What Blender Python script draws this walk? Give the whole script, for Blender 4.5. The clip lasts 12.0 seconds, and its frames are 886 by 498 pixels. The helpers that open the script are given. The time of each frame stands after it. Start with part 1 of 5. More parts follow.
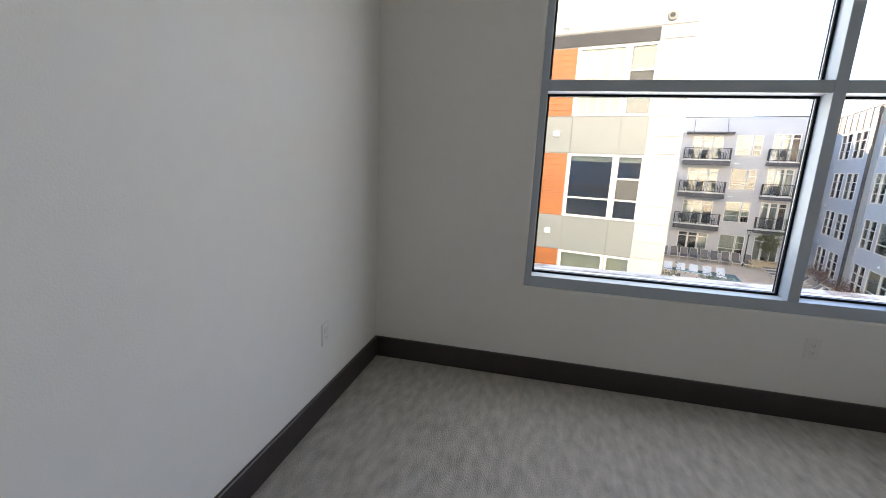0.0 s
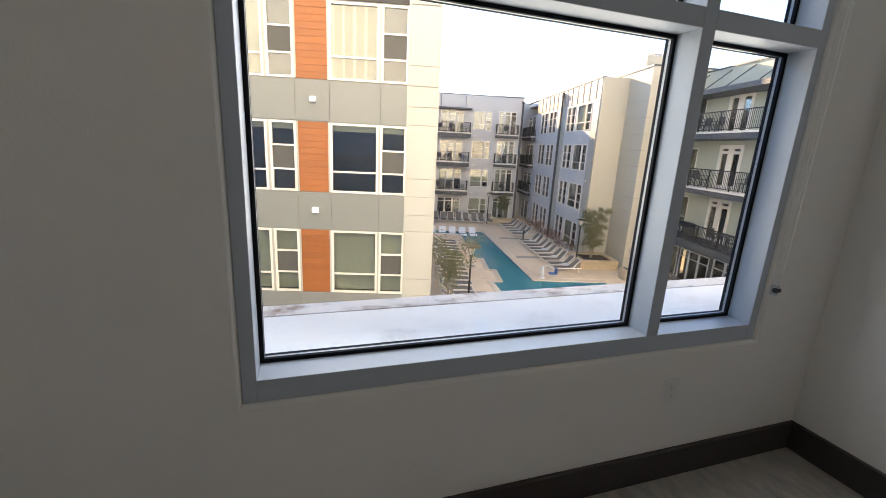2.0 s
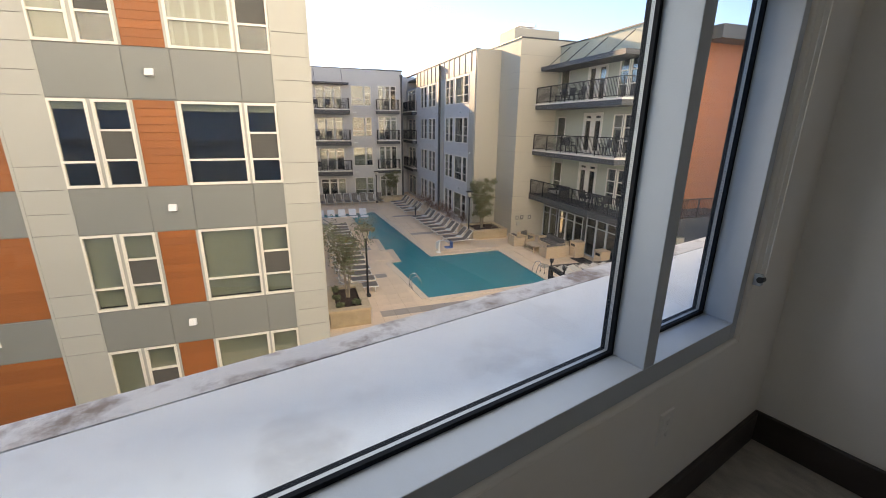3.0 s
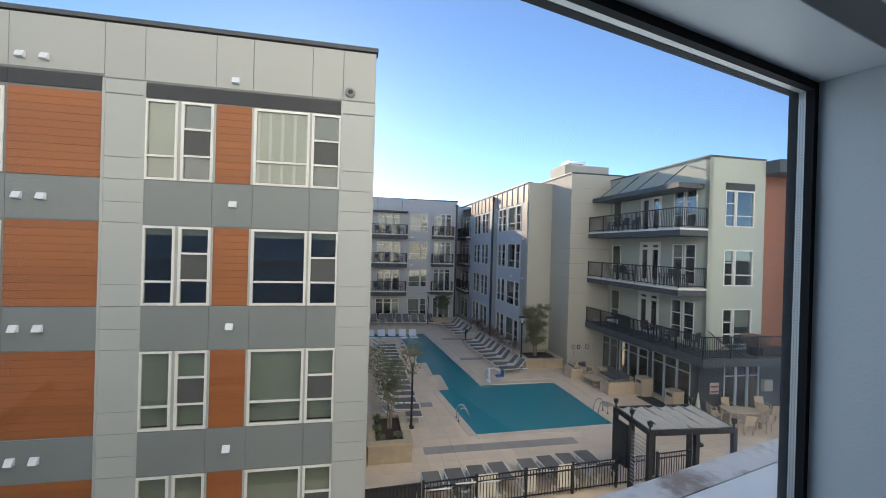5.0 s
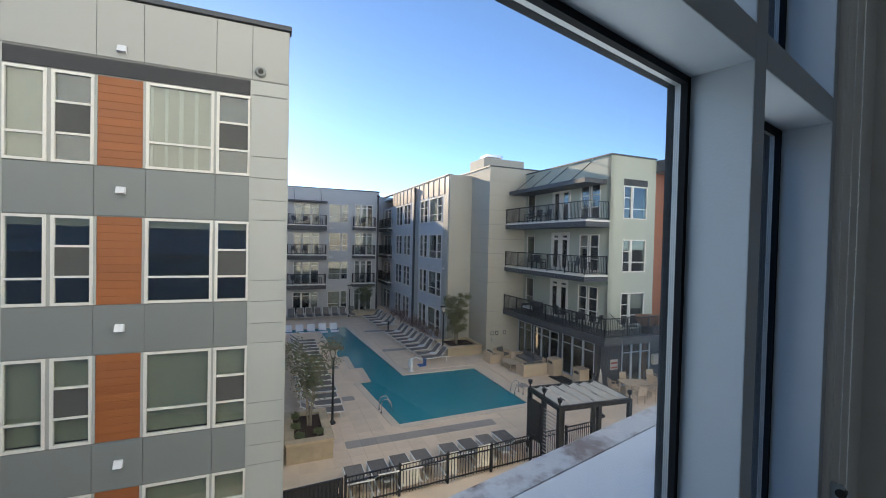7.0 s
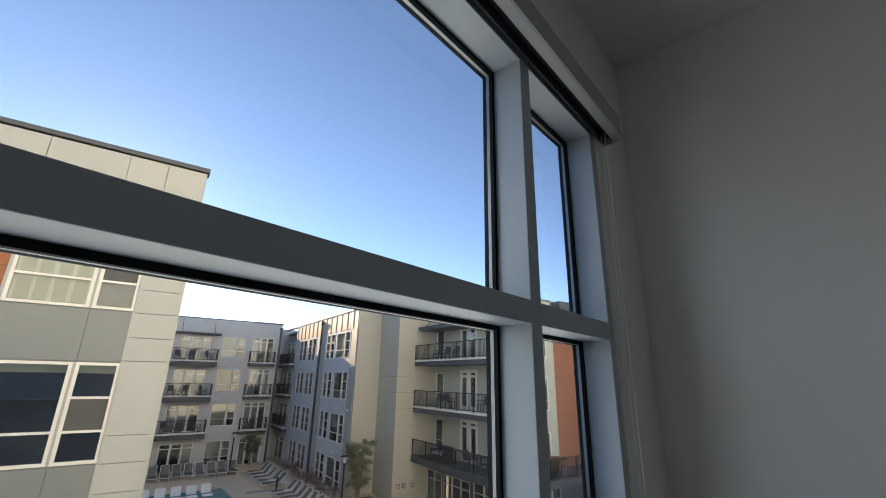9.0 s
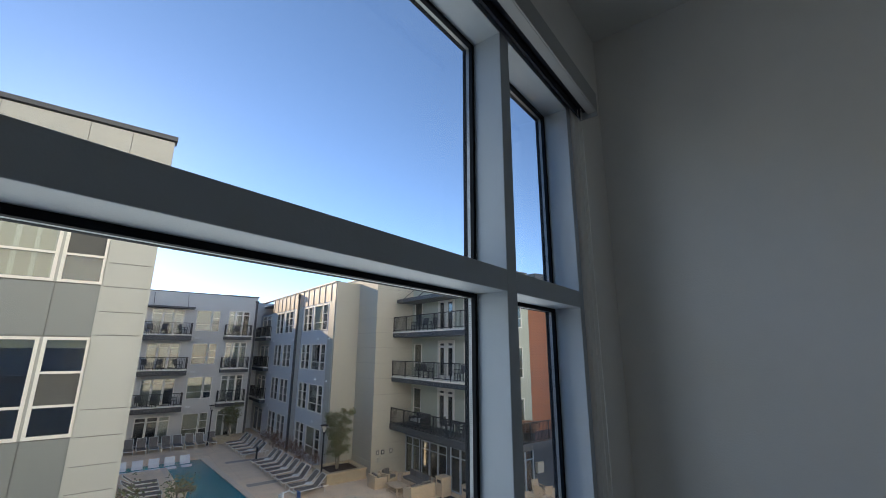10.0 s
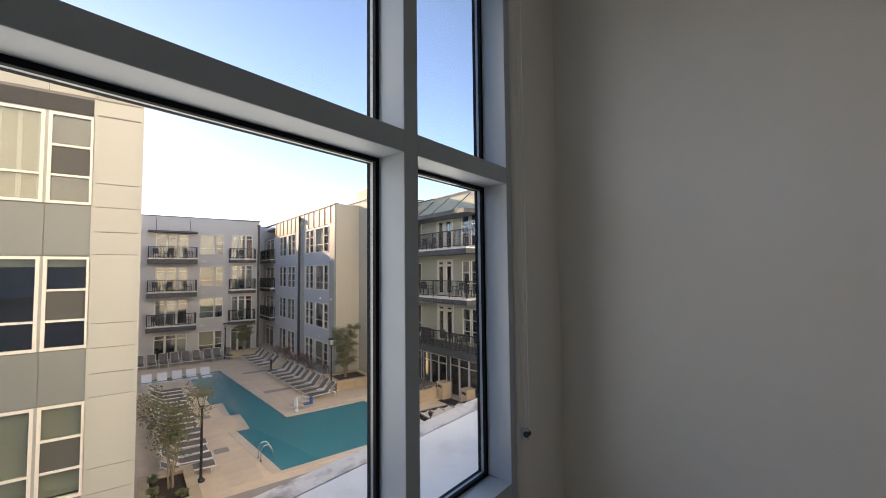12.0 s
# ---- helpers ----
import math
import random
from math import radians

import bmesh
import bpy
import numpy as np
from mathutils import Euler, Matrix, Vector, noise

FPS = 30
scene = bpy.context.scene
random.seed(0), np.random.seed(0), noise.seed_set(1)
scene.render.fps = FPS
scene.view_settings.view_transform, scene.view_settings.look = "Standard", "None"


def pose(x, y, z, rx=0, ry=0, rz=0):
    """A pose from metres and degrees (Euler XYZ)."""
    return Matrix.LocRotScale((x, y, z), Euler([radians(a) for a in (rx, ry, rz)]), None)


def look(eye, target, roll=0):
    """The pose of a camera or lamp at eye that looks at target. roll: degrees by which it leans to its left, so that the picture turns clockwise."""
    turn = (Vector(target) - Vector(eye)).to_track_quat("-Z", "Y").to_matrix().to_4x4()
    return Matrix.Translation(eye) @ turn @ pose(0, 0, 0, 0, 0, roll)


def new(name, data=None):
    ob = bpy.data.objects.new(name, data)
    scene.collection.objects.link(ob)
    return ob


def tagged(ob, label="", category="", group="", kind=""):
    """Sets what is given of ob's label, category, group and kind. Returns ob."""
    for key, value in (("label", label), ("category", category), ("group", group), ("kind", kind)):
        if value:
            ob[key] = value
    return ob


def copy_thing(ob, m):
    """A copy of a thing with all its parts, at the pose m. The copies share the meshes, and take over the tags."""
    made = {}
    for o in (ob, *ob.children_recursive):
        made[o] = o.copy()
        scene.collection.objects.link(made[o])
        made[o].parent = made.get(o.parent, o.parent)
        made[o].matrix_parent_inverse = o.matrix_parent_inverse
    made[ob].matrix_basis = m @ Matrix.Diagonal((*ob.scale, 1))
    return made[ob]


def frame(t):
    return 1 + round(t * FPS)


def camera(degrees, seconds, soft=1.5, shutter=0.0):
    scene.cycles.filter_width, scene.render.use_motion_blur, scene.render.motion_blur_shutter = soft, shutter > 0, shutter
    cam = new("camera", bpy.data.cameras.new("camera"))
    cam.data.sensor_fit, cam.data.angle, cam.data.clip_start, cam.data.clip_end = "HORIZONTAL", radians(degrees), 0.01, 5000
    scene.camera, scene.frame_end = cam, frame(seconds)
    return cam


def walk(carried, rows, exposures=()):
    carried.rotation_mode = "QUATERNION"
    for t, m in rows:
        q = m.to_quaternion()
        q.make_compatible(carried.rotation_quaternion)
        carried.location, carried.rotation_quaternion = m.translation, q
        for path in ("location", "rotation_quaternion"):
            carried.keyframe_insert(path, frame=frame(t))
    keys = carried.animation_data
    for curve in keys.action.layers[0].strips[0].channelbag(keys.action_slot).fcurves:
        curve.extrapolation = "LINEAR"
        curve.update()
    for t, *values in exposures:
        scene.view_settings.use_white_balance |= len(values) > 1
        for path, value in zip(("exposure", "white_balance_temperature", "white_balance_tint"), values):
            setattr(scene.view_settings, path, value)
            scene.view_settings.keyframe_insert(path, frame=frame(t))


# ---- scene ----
cam = camera(93.8, 12.0, 0.75)
PATH = [
    (0, (1.011, -2.513, 1.318), (0.582, -0.602, 0.915), 2.63),
    (0.5, (1.056, -2.196, 1.301), (1.092, -0.255, 0.823), 5.47),
    (1, (1.091, -1.840, 1.300), (1.231, 0.084, 0.772), 5.18),
    (1.5, (1.077, -1.473, 1.336), (1.456, 0.431, 0.854), 3.21),
    (2, (1.156, -1.125, 1.336), (1.772, 0.716, 0.854), 3.00),
    (2.5, (1.232, -0.790, 1.322), (2.142, 0.906, 0.777), 2.26),
    (3, (1.332, -0.523, 1.324), (2.396, 1.072, 0.754), 0.66),
    (3.5, (1.422, -0.372, 1.366), (2.370, 1.355, 1.021), 1.51),
    (5.5, (1.527, -0.227, 1.460), (2.416, 1.565, 1.483), 1.55),
    (6, (1.525, -0.230, 1.446), (2.429, 1.554, 1.479), 1.06),
    (6.5, (1.556, -0.214, 1.464), (2.512, 1.543, 1.479), 1.09),
    (7, (1.556, -0.230, 1.434), (2.760, 1.367, 1.398), 1.35),
    (7.2, (1.583, -0.288, 1.417), (2.961, 1.161, 1.361), 1.45),
    (8.8, (1.458, -0.483, 1.579), (2.990, 0.720, 2.032), -0.81),
    (9, (1.424, -0.512, 1.606), (2.860, 0.745, 2.204), 1.04),
    (9.5, (1.386, -0.551, 1.658), (2.777, 0.678, 2.403), 2.85),
    (10, (1.390, -0.532, 1.590), (2.922, 0.664, 2.063), 0.29),
    (10.5, (1.380, -0.576, 1.476), (3.097, 0.447, 1.548), -2.87),
    (11, (1.346, -0.648, 1.413), (3.165, 0.172, 1.281), -3.79),
    (11.5, (1.403, -0.683, 1.394), (3.174, 0.240, 1.299), -2.97),
    (12, (1.580, -0.740, 1.427), (3.148, 0.498, 1.532), -0.59),
]
EXPOSURES = [   # seconds, stops, kelvin, tint
    (0.0, 2.9, 7800, 14), (0.5, 2.95, 8200, 16), (1.0, 2.95, 8400, 16), (1.5, 2.75, 8400, 16), (2.0, 2.35, 8400, 16), (2.5, 2.05, 8800, 16), (3.0, 1.8, 8600, 16), (3.6, 1.65, 8400, 16), (5.3, 1.1, 6400, 8), (7.2, 1.1, 6450, 8),
    (8.8, 1.35, 7600, 12), (9.2, 1.2, 7100, 9), (9.8, 1.1, 6700, 8), (10.2, 1.2, 6900, 11), (10.5, 1.4, 7200, 14), (11.0, 1.85, 7800, 17), (11.5, 1.95, 8500, 17), (12.0, 1.65, 8500, 17)]
walk(cam, [(t, look(eye, goal, roll)) for t, eye, goal, roll in PATH], EXPOSURES)


# ---------------------------------------------------------------- light
THETA = 14.6          # the courtyard is turned against the room
GROUND = -6.75         # pool deck below the room's floor
YARD = Matrix.Rotation(radians(-THETA), 4, "Z")
SUN_AZ, SUN_EL = 7.5, 15.6   # degrees left of the courtyard's far side, degrees up

world = bpy.data.worlds.new("sky")
scene.world = world
world.use_nodes = True
wn = world.node_tree.nodes
wl = world.node_tree.links
sky = wn.new("ShaderNodeTexSky")
sky.sky_type = "NISHITA"
sky.sun_disc = False
sky.sun_elevation = radians(SUN_EL)
sky.sun_rotation = radians(-(SUN_AZ - THETA))
sky.air_density, sky.dust_density, sky.ozone_density = 0.5, 0.04, 2.4
wl.new(sky.outputs["Color"], wn["Background"].inputs["Color"])
wn["Background"].inputs["Strength"].default_value = 0.15

sun = new("sun", bpy.data.lights.new("sun", "SUN"))
sun.data.energy, sun.data.angle, sun.data.color = 4.3, radians(0.5), (1.0, 0.77, 0.54)
sun_from = YARD @ Vector((-math.sin(radians(SUN_AZ)), math.cos(radians(SUN_AZ)), math.tan(radians(SUN_EL))))
sun.matrix_world = look(sun_from * 60, (0, 0, 0))

# added lamp just outside the window, boosts the sky's light into the room
fill_lamp = new("window_daylight", bpy.data.lights.new("window_daylight", "AREA"))
fill_lamp.data.shape = "RECTANGLE"
fill_lamp.data.size, fill_lamp.data.size_y, fill_lamp.data.energy, fill_lamp.data.color = 1.75, 1.5, 4.4, (0.84, 0.94, 1.0)
fill_lamp.matrix_world = pose(1.94, 0.38, 1.66, 0, 0, -17) @ pose(0, 0, 0, -90, 0, 0)


# ---------------------------------------------------------------- materials
def mat(name, col, rough=0.6, metal=0.0, var=0.1, scale=1.5, bump=0.0, bscale=80.0, spec=0.5, streak=None, piece=0.0, stain=None):
    """Colour with slow stains and fine grain, roughness that follows them, and fine relief."""
    m = bpy.data.materials.new(name)
    m.use_nodes = True
    n, l = m.node_tree.nodes, m.node_tree.links
    b = n["Principled BSDF"]
    tc = n.new("ShaderNodeTexCoord")
    mp = n.new("ShaderNodeMapping")
    l.new(tc.outputs["Object"], mp.inputs["Vector"])
    if streak:
        mp.inputs["Scale"].default_value = streak
    big = n.new("ShaderNodeTexNoise")
    big.inputs["Scale"].default_value, big.inputs["Detail"].default_value = scale, 4
    fine = n.new("ShaderNodeTexNoise")
    fine.inputs["Scale"].default_value, fine.inputs["Detail"].default_value = scale * 14, 3
    for t in (big, fine):
        l.new(mp.outputs["Vector"], t.inputs["Vector"])
    add = n.new("ShaderNodeMath")
    add.operation = "MULTIPLY_ADD"
    add.inputs[1].default_value = 0.45
    l.new(fine.outputs["Fac"], add.inputs[0])
    l.new(big.outputs["Fac"], add.inputs[2])
    rng = n.new("ShaderNodeMapRange")
    rng.inputs["From Min"].default_value, rng.inputs["From Max"].default_value = 0.4, 1.05
    rng.inputs["To Min"].default_value, rng.inputs["To Max"].default_value = 1 - var, 1 + var
    l.new(add.outputs[0], rng.inputs["Value"])
    val = rng.outputs["Result"]
    if piece:
        oi = n.new("ShaderNodeObjectInfo")
        pr = n.new("ShaderNodeMapRange")
        pr.inputs["To Min"].default_value, pr.inputs["To Max"].default_value = 1 - piece, 1 + piece
        l.new(oi.outputs["Random"], pr.inputs["Value"])
        mul = n.new("ShaderNodeMath")
        mul.operation = "MULTIPLY"
        l.new(val, mul.inputs[0])
        l.new(pr.outputs["Result"], mul.inputs[1])
        val = mul.outputs[0]
    vm = n.new("ShaderNodeVectorMath")
    vm.operation = "SCALE"
    vm.inputs[0].default_value = col
    l.new(val, vm.inputs["Scale"])
    colour = vm.outputs["Vector"]
    if stain:       # blotches of another colour: (colour, scale, least, most)
        sn = n.new("ShaderNodeTexNoise")
        sn.inputs["Scale"].default_value, sn.inputs["Detail"].default_value, sn.inputs["Roughness"].default_value = stain[1], 6, 0.65
        l.new(tc.outputs["Object"], sn.inputs["Vector"])
        sr = n.new("ShaderNodeMapRange")
        sr.inputs["From Min"].default_value, sr.inputs["From Max"].default_value = stain[2], stain[3]
        l.new(sn.outputs["Fac"], sr.inputs["Value"])
        mx = n.new("ShaderNodeMix")
        mx.data_type = "RGBA"
        l.new(sr.outputs["Result"], mx.inputs["Factor"])
        l.new(colour, mx.inputs["A"])
        mx.inputs["B"].default_value = (*stain[0], 1)
        colour = mx.outputs["Result"]
    l.new(colour, b.inputs["Base Color"])
    rr = n.new("ShaderNodeMapRange")
    rr.inputs["From Min"].default_value, rr.inputs["From Max"].default_value = 0.3, 0.7
    rr.inputs["To Min"].default_value, rr.inputs["To Max"].default_value = max(0.02, rough - 0.08), min(1, rough + 0.08)
    l.new(big.outputs["Fac"], rr.inputs["Value"])
    l.new(rr.outputs["Result"], b.inputs["Roughness"])
    b.inputs["Metallic"].default_value = metal
    b.inputs["Specular IOR Level"].default_value = spec
    if bump:
        bn = n.new("ShaderNodeTexNoise")
        bn.inputs["Scale"].default_value, bn.inputs["Detail"].default_value = bscale, 3
        l.new(mp.outputs["Vector"], bn.inputs["Vector"])
        bp = n.new("ShaderNodeBump")
        bp.inputs["Strength"].default_value, bp.inputs["Distance"].default_value = bump, 0.01
        l.new(bn.outputs["Fac"], bp.inputs["Height"])
        l.new(bp.outputs["Normal"], b.inputs["Normal"])
    return m


def glass_mat(name, tint, ior=1.5, rough=0.0):
    """A clear pane: light goes straight through, the gloss follows Fresnel."""
    m = bpy.data.materials.new(name)
    m.use_nodes = True
    n, l = m.node_tree.nodes, m.node_tree.links
    n.remove(n["Principled BSDF"])
    tr = n.new("ShaderNodeBsdfTransparent")
    tr.inputs["Color"].default_value = (*tint, 1)
    gl = n.new("ShaderNodeBsdfGlossy")
    gl.inputs["Roughness"].default_value = rough
    lw = n.new("ShaderNodeLayerWeight")
    lw.inputs["Blend"].default_value = 0.5
    pw = n.new("ShaderNodeMath")
    pw.operation = "POWER"
    pw.inputs[1].default_value = 5.0
    l.new(lw.outputs["Facing"], pw.inputs[0])
    fr = n.new("ShaderNodeMath")
    fr.operation = "MULTIPLY_ADD"
    f0 = ((ior - 1) / (ior + 1)) ** 2
    fr.inputs[1].default_value, fr.inputs[2].default_value = 1 - f0, f0
    l.new(pw.outputs[0], fr.inputs[0])
    mx = n.new("ShaderNodeMixShader")
    l.new(fr.outputs[0], mx.inputs[0])
    l.new(tr.outputs[0], mx.inputs[1])
    l.new(gl.outputs[0], mx.inputs[2])
    l.new(mx.outputs[0], n["Material Output"].inputs["Surface"])
    return m


WALL = mat("wall_paint", (0.84, 0.82, 0.79), 0.7, var=0.035, scale=0.9, bump=0.12, bscale=160)
CEIL = mat("ceiling_paint", (0.78, 0.78, 0.76), 0.8, var=0.03, scale=0.8, bump=0.15, bscale=120)
BASE = mat("dark_baseboard", (0.042, 0.034, 0.034), 0.45, var=0.15, scale=3, bump=0.1, bscale=90)
CARPET = mat("taupe_carpet", (0.44, 0.41, 0.375), 0.95, var=0.30, scale=24, bump=0.6, bscale=240, spec=0.1, streak=(1.0, 0.4, 1.0))
ALU = mat("painted_aluminium", (0.45, 0.505, 0.565), 0.42, metal=0.0, var=0.04, scale=2, bump=0.05, bscale=200)
GASKET = mat("black_gasket", (0.008, 0.010, 0.014), 0.7, var=0.1, spec=0.15)
SPACER = mat("spacer_bar", (0.40, 0.42, 0.44), 0.4, metal=0.4, var=0.06, scale=20)
PLATE = mat("white_plastic", (0.80, 0.79, 0.77), 0.35, var=0.02)
SLOT = mat("dark_slot", (0.02, 0.02, 0.02), 0.5)
OUTLET_SLOT = mat("shaded_slot", (0.30, 0.295, 0.29), 0.6)
SHADE = mat("roller_fabric", (0.012, 0.015, 0.026), 0.8, var=0.1, scale=8, bump=0.2, bscale=400)
FASCIA = mat("shade_fascia", (0.40, 0.41, 0.42), 0.45, var=0.04)
STEEL = mat("stainless_steel", (0.62, 0.63, 0.64), 0.22, metal=1.0, var=0.06, scale=6)
WINDOW_GLASS = glass_mat("window_glass", (0.985, 0.995, 0.99), 1.35)
PANE_GLASS = glass_mat("facade_glass", (0.78, 0.81, 0.79), 1.95)
# bluish tint set to cool the sunlight these unseen walls bounce
OWN_WALL = mat("bounce_stucco", (0.66, 0.74, 0.80), 0.7, var=0.05, scale=0.5, bump=0.1, bscale=20)
LEDGE = mat("white_roof_membrane", (0.90, 0.90, 0.86), 0.55, var=0.10, scale=1.8, bump=0.25, bscale=14, stain=((0.58, 0.55, 0.50), 2.3, 0.54, 0.82))
COPING = mat("stained_coping", (0.74, 0.72, 0.68), 0.6, var=0.16, scale=2.6, bump=0.3, bscale=20, stain=((0.30, 0.23, 0.18), 3.4, 0.505, 0.63))
SEAM = mat("roof_seam", (0.05, 0.05, 0.055), 0.7)
CONCRETE = mat("concrete", (0.38, 0.36, 0.33), 0.8, var=0.14, scale=0.7, bump=0.2, bscale=40)
PAVER = mat("tan_paver", (0.74, 0.60, 0.455), 0.7, var=0.14, scale=1.3, bump=0.25, bscale=50, piece=0.045)
PAVER_GREY = mat("grey_paver", (0.36, 0.325, 0.29), 0.75, var=0.14, scale=1.3, bump=0.25, bscale=50, piece=0.06)
COPE = mat("pool_coping", (0.68, 0.58, 0.47), 0.6, var=0.1, scale=2, bump=0.15, bscale=60, piece=0.06)
POOL_TILE = mat("pool_tile", (0.06, 0.40, 0.45), 0.35, var=0.12, scale=0.35)
GRASS = mat("ground_earth", (0.11, 0.10, 0.075), 0.9, var=0.25, scale=0.25)
PANEL_LIGHT = mat("light_grey_panel", (0.435, 0.455, 0.43), 0.5, var=0.05, scale=0.5, bump=0.06, bscale=25, piece=0.03)
PANEL_TOP = mat("top_grey_panel", (0.40, 0.41, 0.385), 0.5, var=0.05, scale=0.5, bump=0.06, bscale=25, piece=0.03)
PANEL_DARK = mat("dark_grey_panel", (0.225, 0.245, 0.242), 0.45, var=0.06, scale=0.6, bump=0.06, bscale=25, piece=0.03)
PANEL_BLACK = mat("charcoal_panel", (0.042, 0.044, 0.049), 0.65, var=0.06, scale=0.6)
BACKING = mat("panel_backing", (0.20, 0.20, 0.195), 0.7, var=0.08)
ORANGE = mat("cedar_plank", (0.33, 0.112, 0.034), 0.5, var=0.16, scale=1.4, bump=0.15, bscale=30, streak=(0.5, 2, 6), piece=0.1)
VINYL = mat("white_vinyl", (0.78, 0.77, 0.72), 0.4, var=0.03)
# near-black colour that paints the shade of rooms behind facade glass
ROOM_SHADE = mat("room_shade_colour", (0.03, 0.038, 0.052), 0.8, var=0.3, scale=0.8)
BLIND_GREEN = mat("grey_green_blind", (0.57, 0.56, 0.455), 0.7, var=0.05, scale=1, streak=(1, 1, 8))
BLIND_WHITE = mat("white_blind", (0.58, 0.57, 0.52), 0.7, var=0.08, scale=2)
BLIND_BLUE = mat("slatted_blue_blind", (0.05, 0.095, 0.125), 0.6, var=0.5, scale=1.2, streak=(0.3, 1, 14))
# white for strips that paint a reflection in the top windows
REFLECTION_STRIP = mat("white_reflection_strip", (0.82, 0.81, 0.77), 0.6, var=0.05, scale=2)
# the same grey siding with warm sunlight put into its colour
SUNLIT_BAND = mat("sunlit_tan_panel", (0.45, 0.37, 0.31), 0.55, var=0.06, scale=0.5, bump=0.06, bscale=25)
# grey siding with the bluish cast of shade put into its colour
SHADE_SIDING = mat("shade_blue_siding", (0.55, 0.58, 0.61), 0.55, var=0.06, scale=0.5, bump=0.08, bscale=20)
GREY_SIDING = mat("grey_siding", (0.57, 0.575, 0.57), 0.6, var=0.06, scale=0.5, bump=0.08, bscale=20)
BEIGE_SIDING = mat("beige_stucco", (0.49, 0.475, 0.41), 0.7, var=0.06, scale=0.5, bump=0.12, bscale=30)
GREEN_SIDING = mat("pale_green_stucco", (0.46, 0.50, 0.43), 0.7, var=0.05, scale=0.5, bump=0.12, bscale=30)
CHARCOAL = mat("charcoal_paint", (0.062, 0.070, 0.080), 0.5, var=0.1, scale=0.8)
RAIL = mat("black_railing", (0.022, 0.023, 0.026), 0.42, metal=0.3, var=0.1)
ROOF = mat("roof_gravel", (0.30, 0.29, 0.27), 0.9, var=0.15, scale=2)
STONE = mat("planter_stone", (0.47, 0.385, 0.27), 0.75, var=0.2, scale=3, bump=0.35, bscale=30, piece=0.12)
SOIL = mat("mulch", (0.055, 0.035, 0.025), 0.95, var=0.4, scale=12, bump=0.6, bscale=60)
BARK = mat("pale_bark", (0.27, 0.23, 0.18), 0.85, var=0.25, scale=9, bump=0.4, bscale=50)
LEAF = mat("leaf", (0.15, 0.18, 0.09), 0.6, var=0.4, scale=5)
LEAF_DRY = mat("dry_leaf", (0.15, 0.115, 0.055), 0.6, var=0.4, scale=5)
SHRUB = mat("russet_shrub", (0.21, 0.115, 0.075), 0.9, var=0.35, scale=4)
SLING = mat("grey_sling", (0.17, 0.155, 0.138), 0.75, var=0.12, scale=6, bump=0.2, bscale=200, piece=0.12)
WHITE_FRAME = mat("white_frame", (0.80, 0.79, 0.76), 0.4, var=0.04)
RESIN = mat("white_resin", (0.74, 0.77, 0.80), 0.35, var=0.04)
WICKER = mat("tan_wicker", (0.55, 0.45, 0.33), 0.75, var=0.16, scale=8, bump=0.5, bscale=90)
CUSHION = mat("grey_cushion", (0.16, 0.155, 0.15), 0.85, var=0.1, scale=5, bump=0.2, bscale=120)
CANVAS = mat("pale_canvas", (0.44, 0.43, 0.39), 0.8, var=0.09, scale=2, bump=0.2, bscale=60)
TOWEL = mat("cream_towel", (0.84, 0.80, 0.68), 0.9, var=0.08, scale=6, bump=0.3, bscale=150)
SIGN_WHITE = mat("sign_white", (0.55, 0.53, 0.50), 0.5, var=0.03)
SIGN_RED = mat("sign_red", (0.36, 0.07, 0.05), 0.5, var=0.05)
SIGN_BLUE = mat("plastic_blue", (0.04, 0.13, 0.36), 0.45, var=0.05)
RUBBER = mat("rubber_mat", (0.03, 0.03, 0.032), 0.9, var=0.2, scale=10, bump=0.3, bscale=120)
MESH = mat("insect_mesh", (0.085, 0.088, 0.085), 0.7, var=0.06)
LENS = mat("frosted_lens", (0.62, 0.60, 0.55), 0.4, var=0.04)


def water_mat():
    m = bpy.data.materials.new("pool_water")
    m.use_nodes = True
    n, l = m.node_tree.nodes, m.node_tree.links
    n.remove(n["Principled BSDF"])
    tc = n.new("ShaderNodeTexCoord")
    ns = n.new("ShaderNodeTexNoise")
    ns.inputs["Scale"].default_value, ns.inputs["Detail"].default_value = 2.2, 4
    l.new(tc.outputs["Object"], ns.inputs["Vector"])
    bp = n.new("ShaderNodeBump")
    bp.inputs["Strength"].default_value, bp.inputs["Distance"].default_value = 0.22, 0.05
    l.new(ns.outputs["Fac"], bp.inputs["Height"])
    tr = n.new("ShaderNodeBsdfTransparent")
    tr.inputs["Color"].default_value = (0.62, 0.90, 0.92, 1)
    df = n.new("ShaderNodeBsdfDiffuse")
    df.inputs["Color"].default_value = (0.05, 0.34, 0.425, 1)
    body = n.new("ShaderNodeMixShader")
    body.inputs[0].default_value = 0.7
    l.new(tr.outputs[0], body.inputs[1])
    l.new(df.outputs[0], body.inputs[2])
    gl = n.new("ShaderNodeBsdfGlossy")
    gl.inputs["Roughness"].default_value = 0.04
    l.new(bp.outputs["Normal"], gl.inputs["Normal"])
    fr = n.new("ShaderNodeFresnel")
    fr.inputs["IOR"].default_value = 1.33
    l.new(bp.outputs["Normal"], fr.inputs["Normal"])
    mx = n.new("ShaderNodeMixShader")
    l.new(fr.outputs[0], mx.inputs[0])
    l.new(body.outputs[0], mx.inputs[1])
    l.new(gl.outputs[0], mx.inputs[2])
    l.new(mx.outputs[0], n["Material Output"].inputs["Surface"])
    return m


WATER = water_mat()


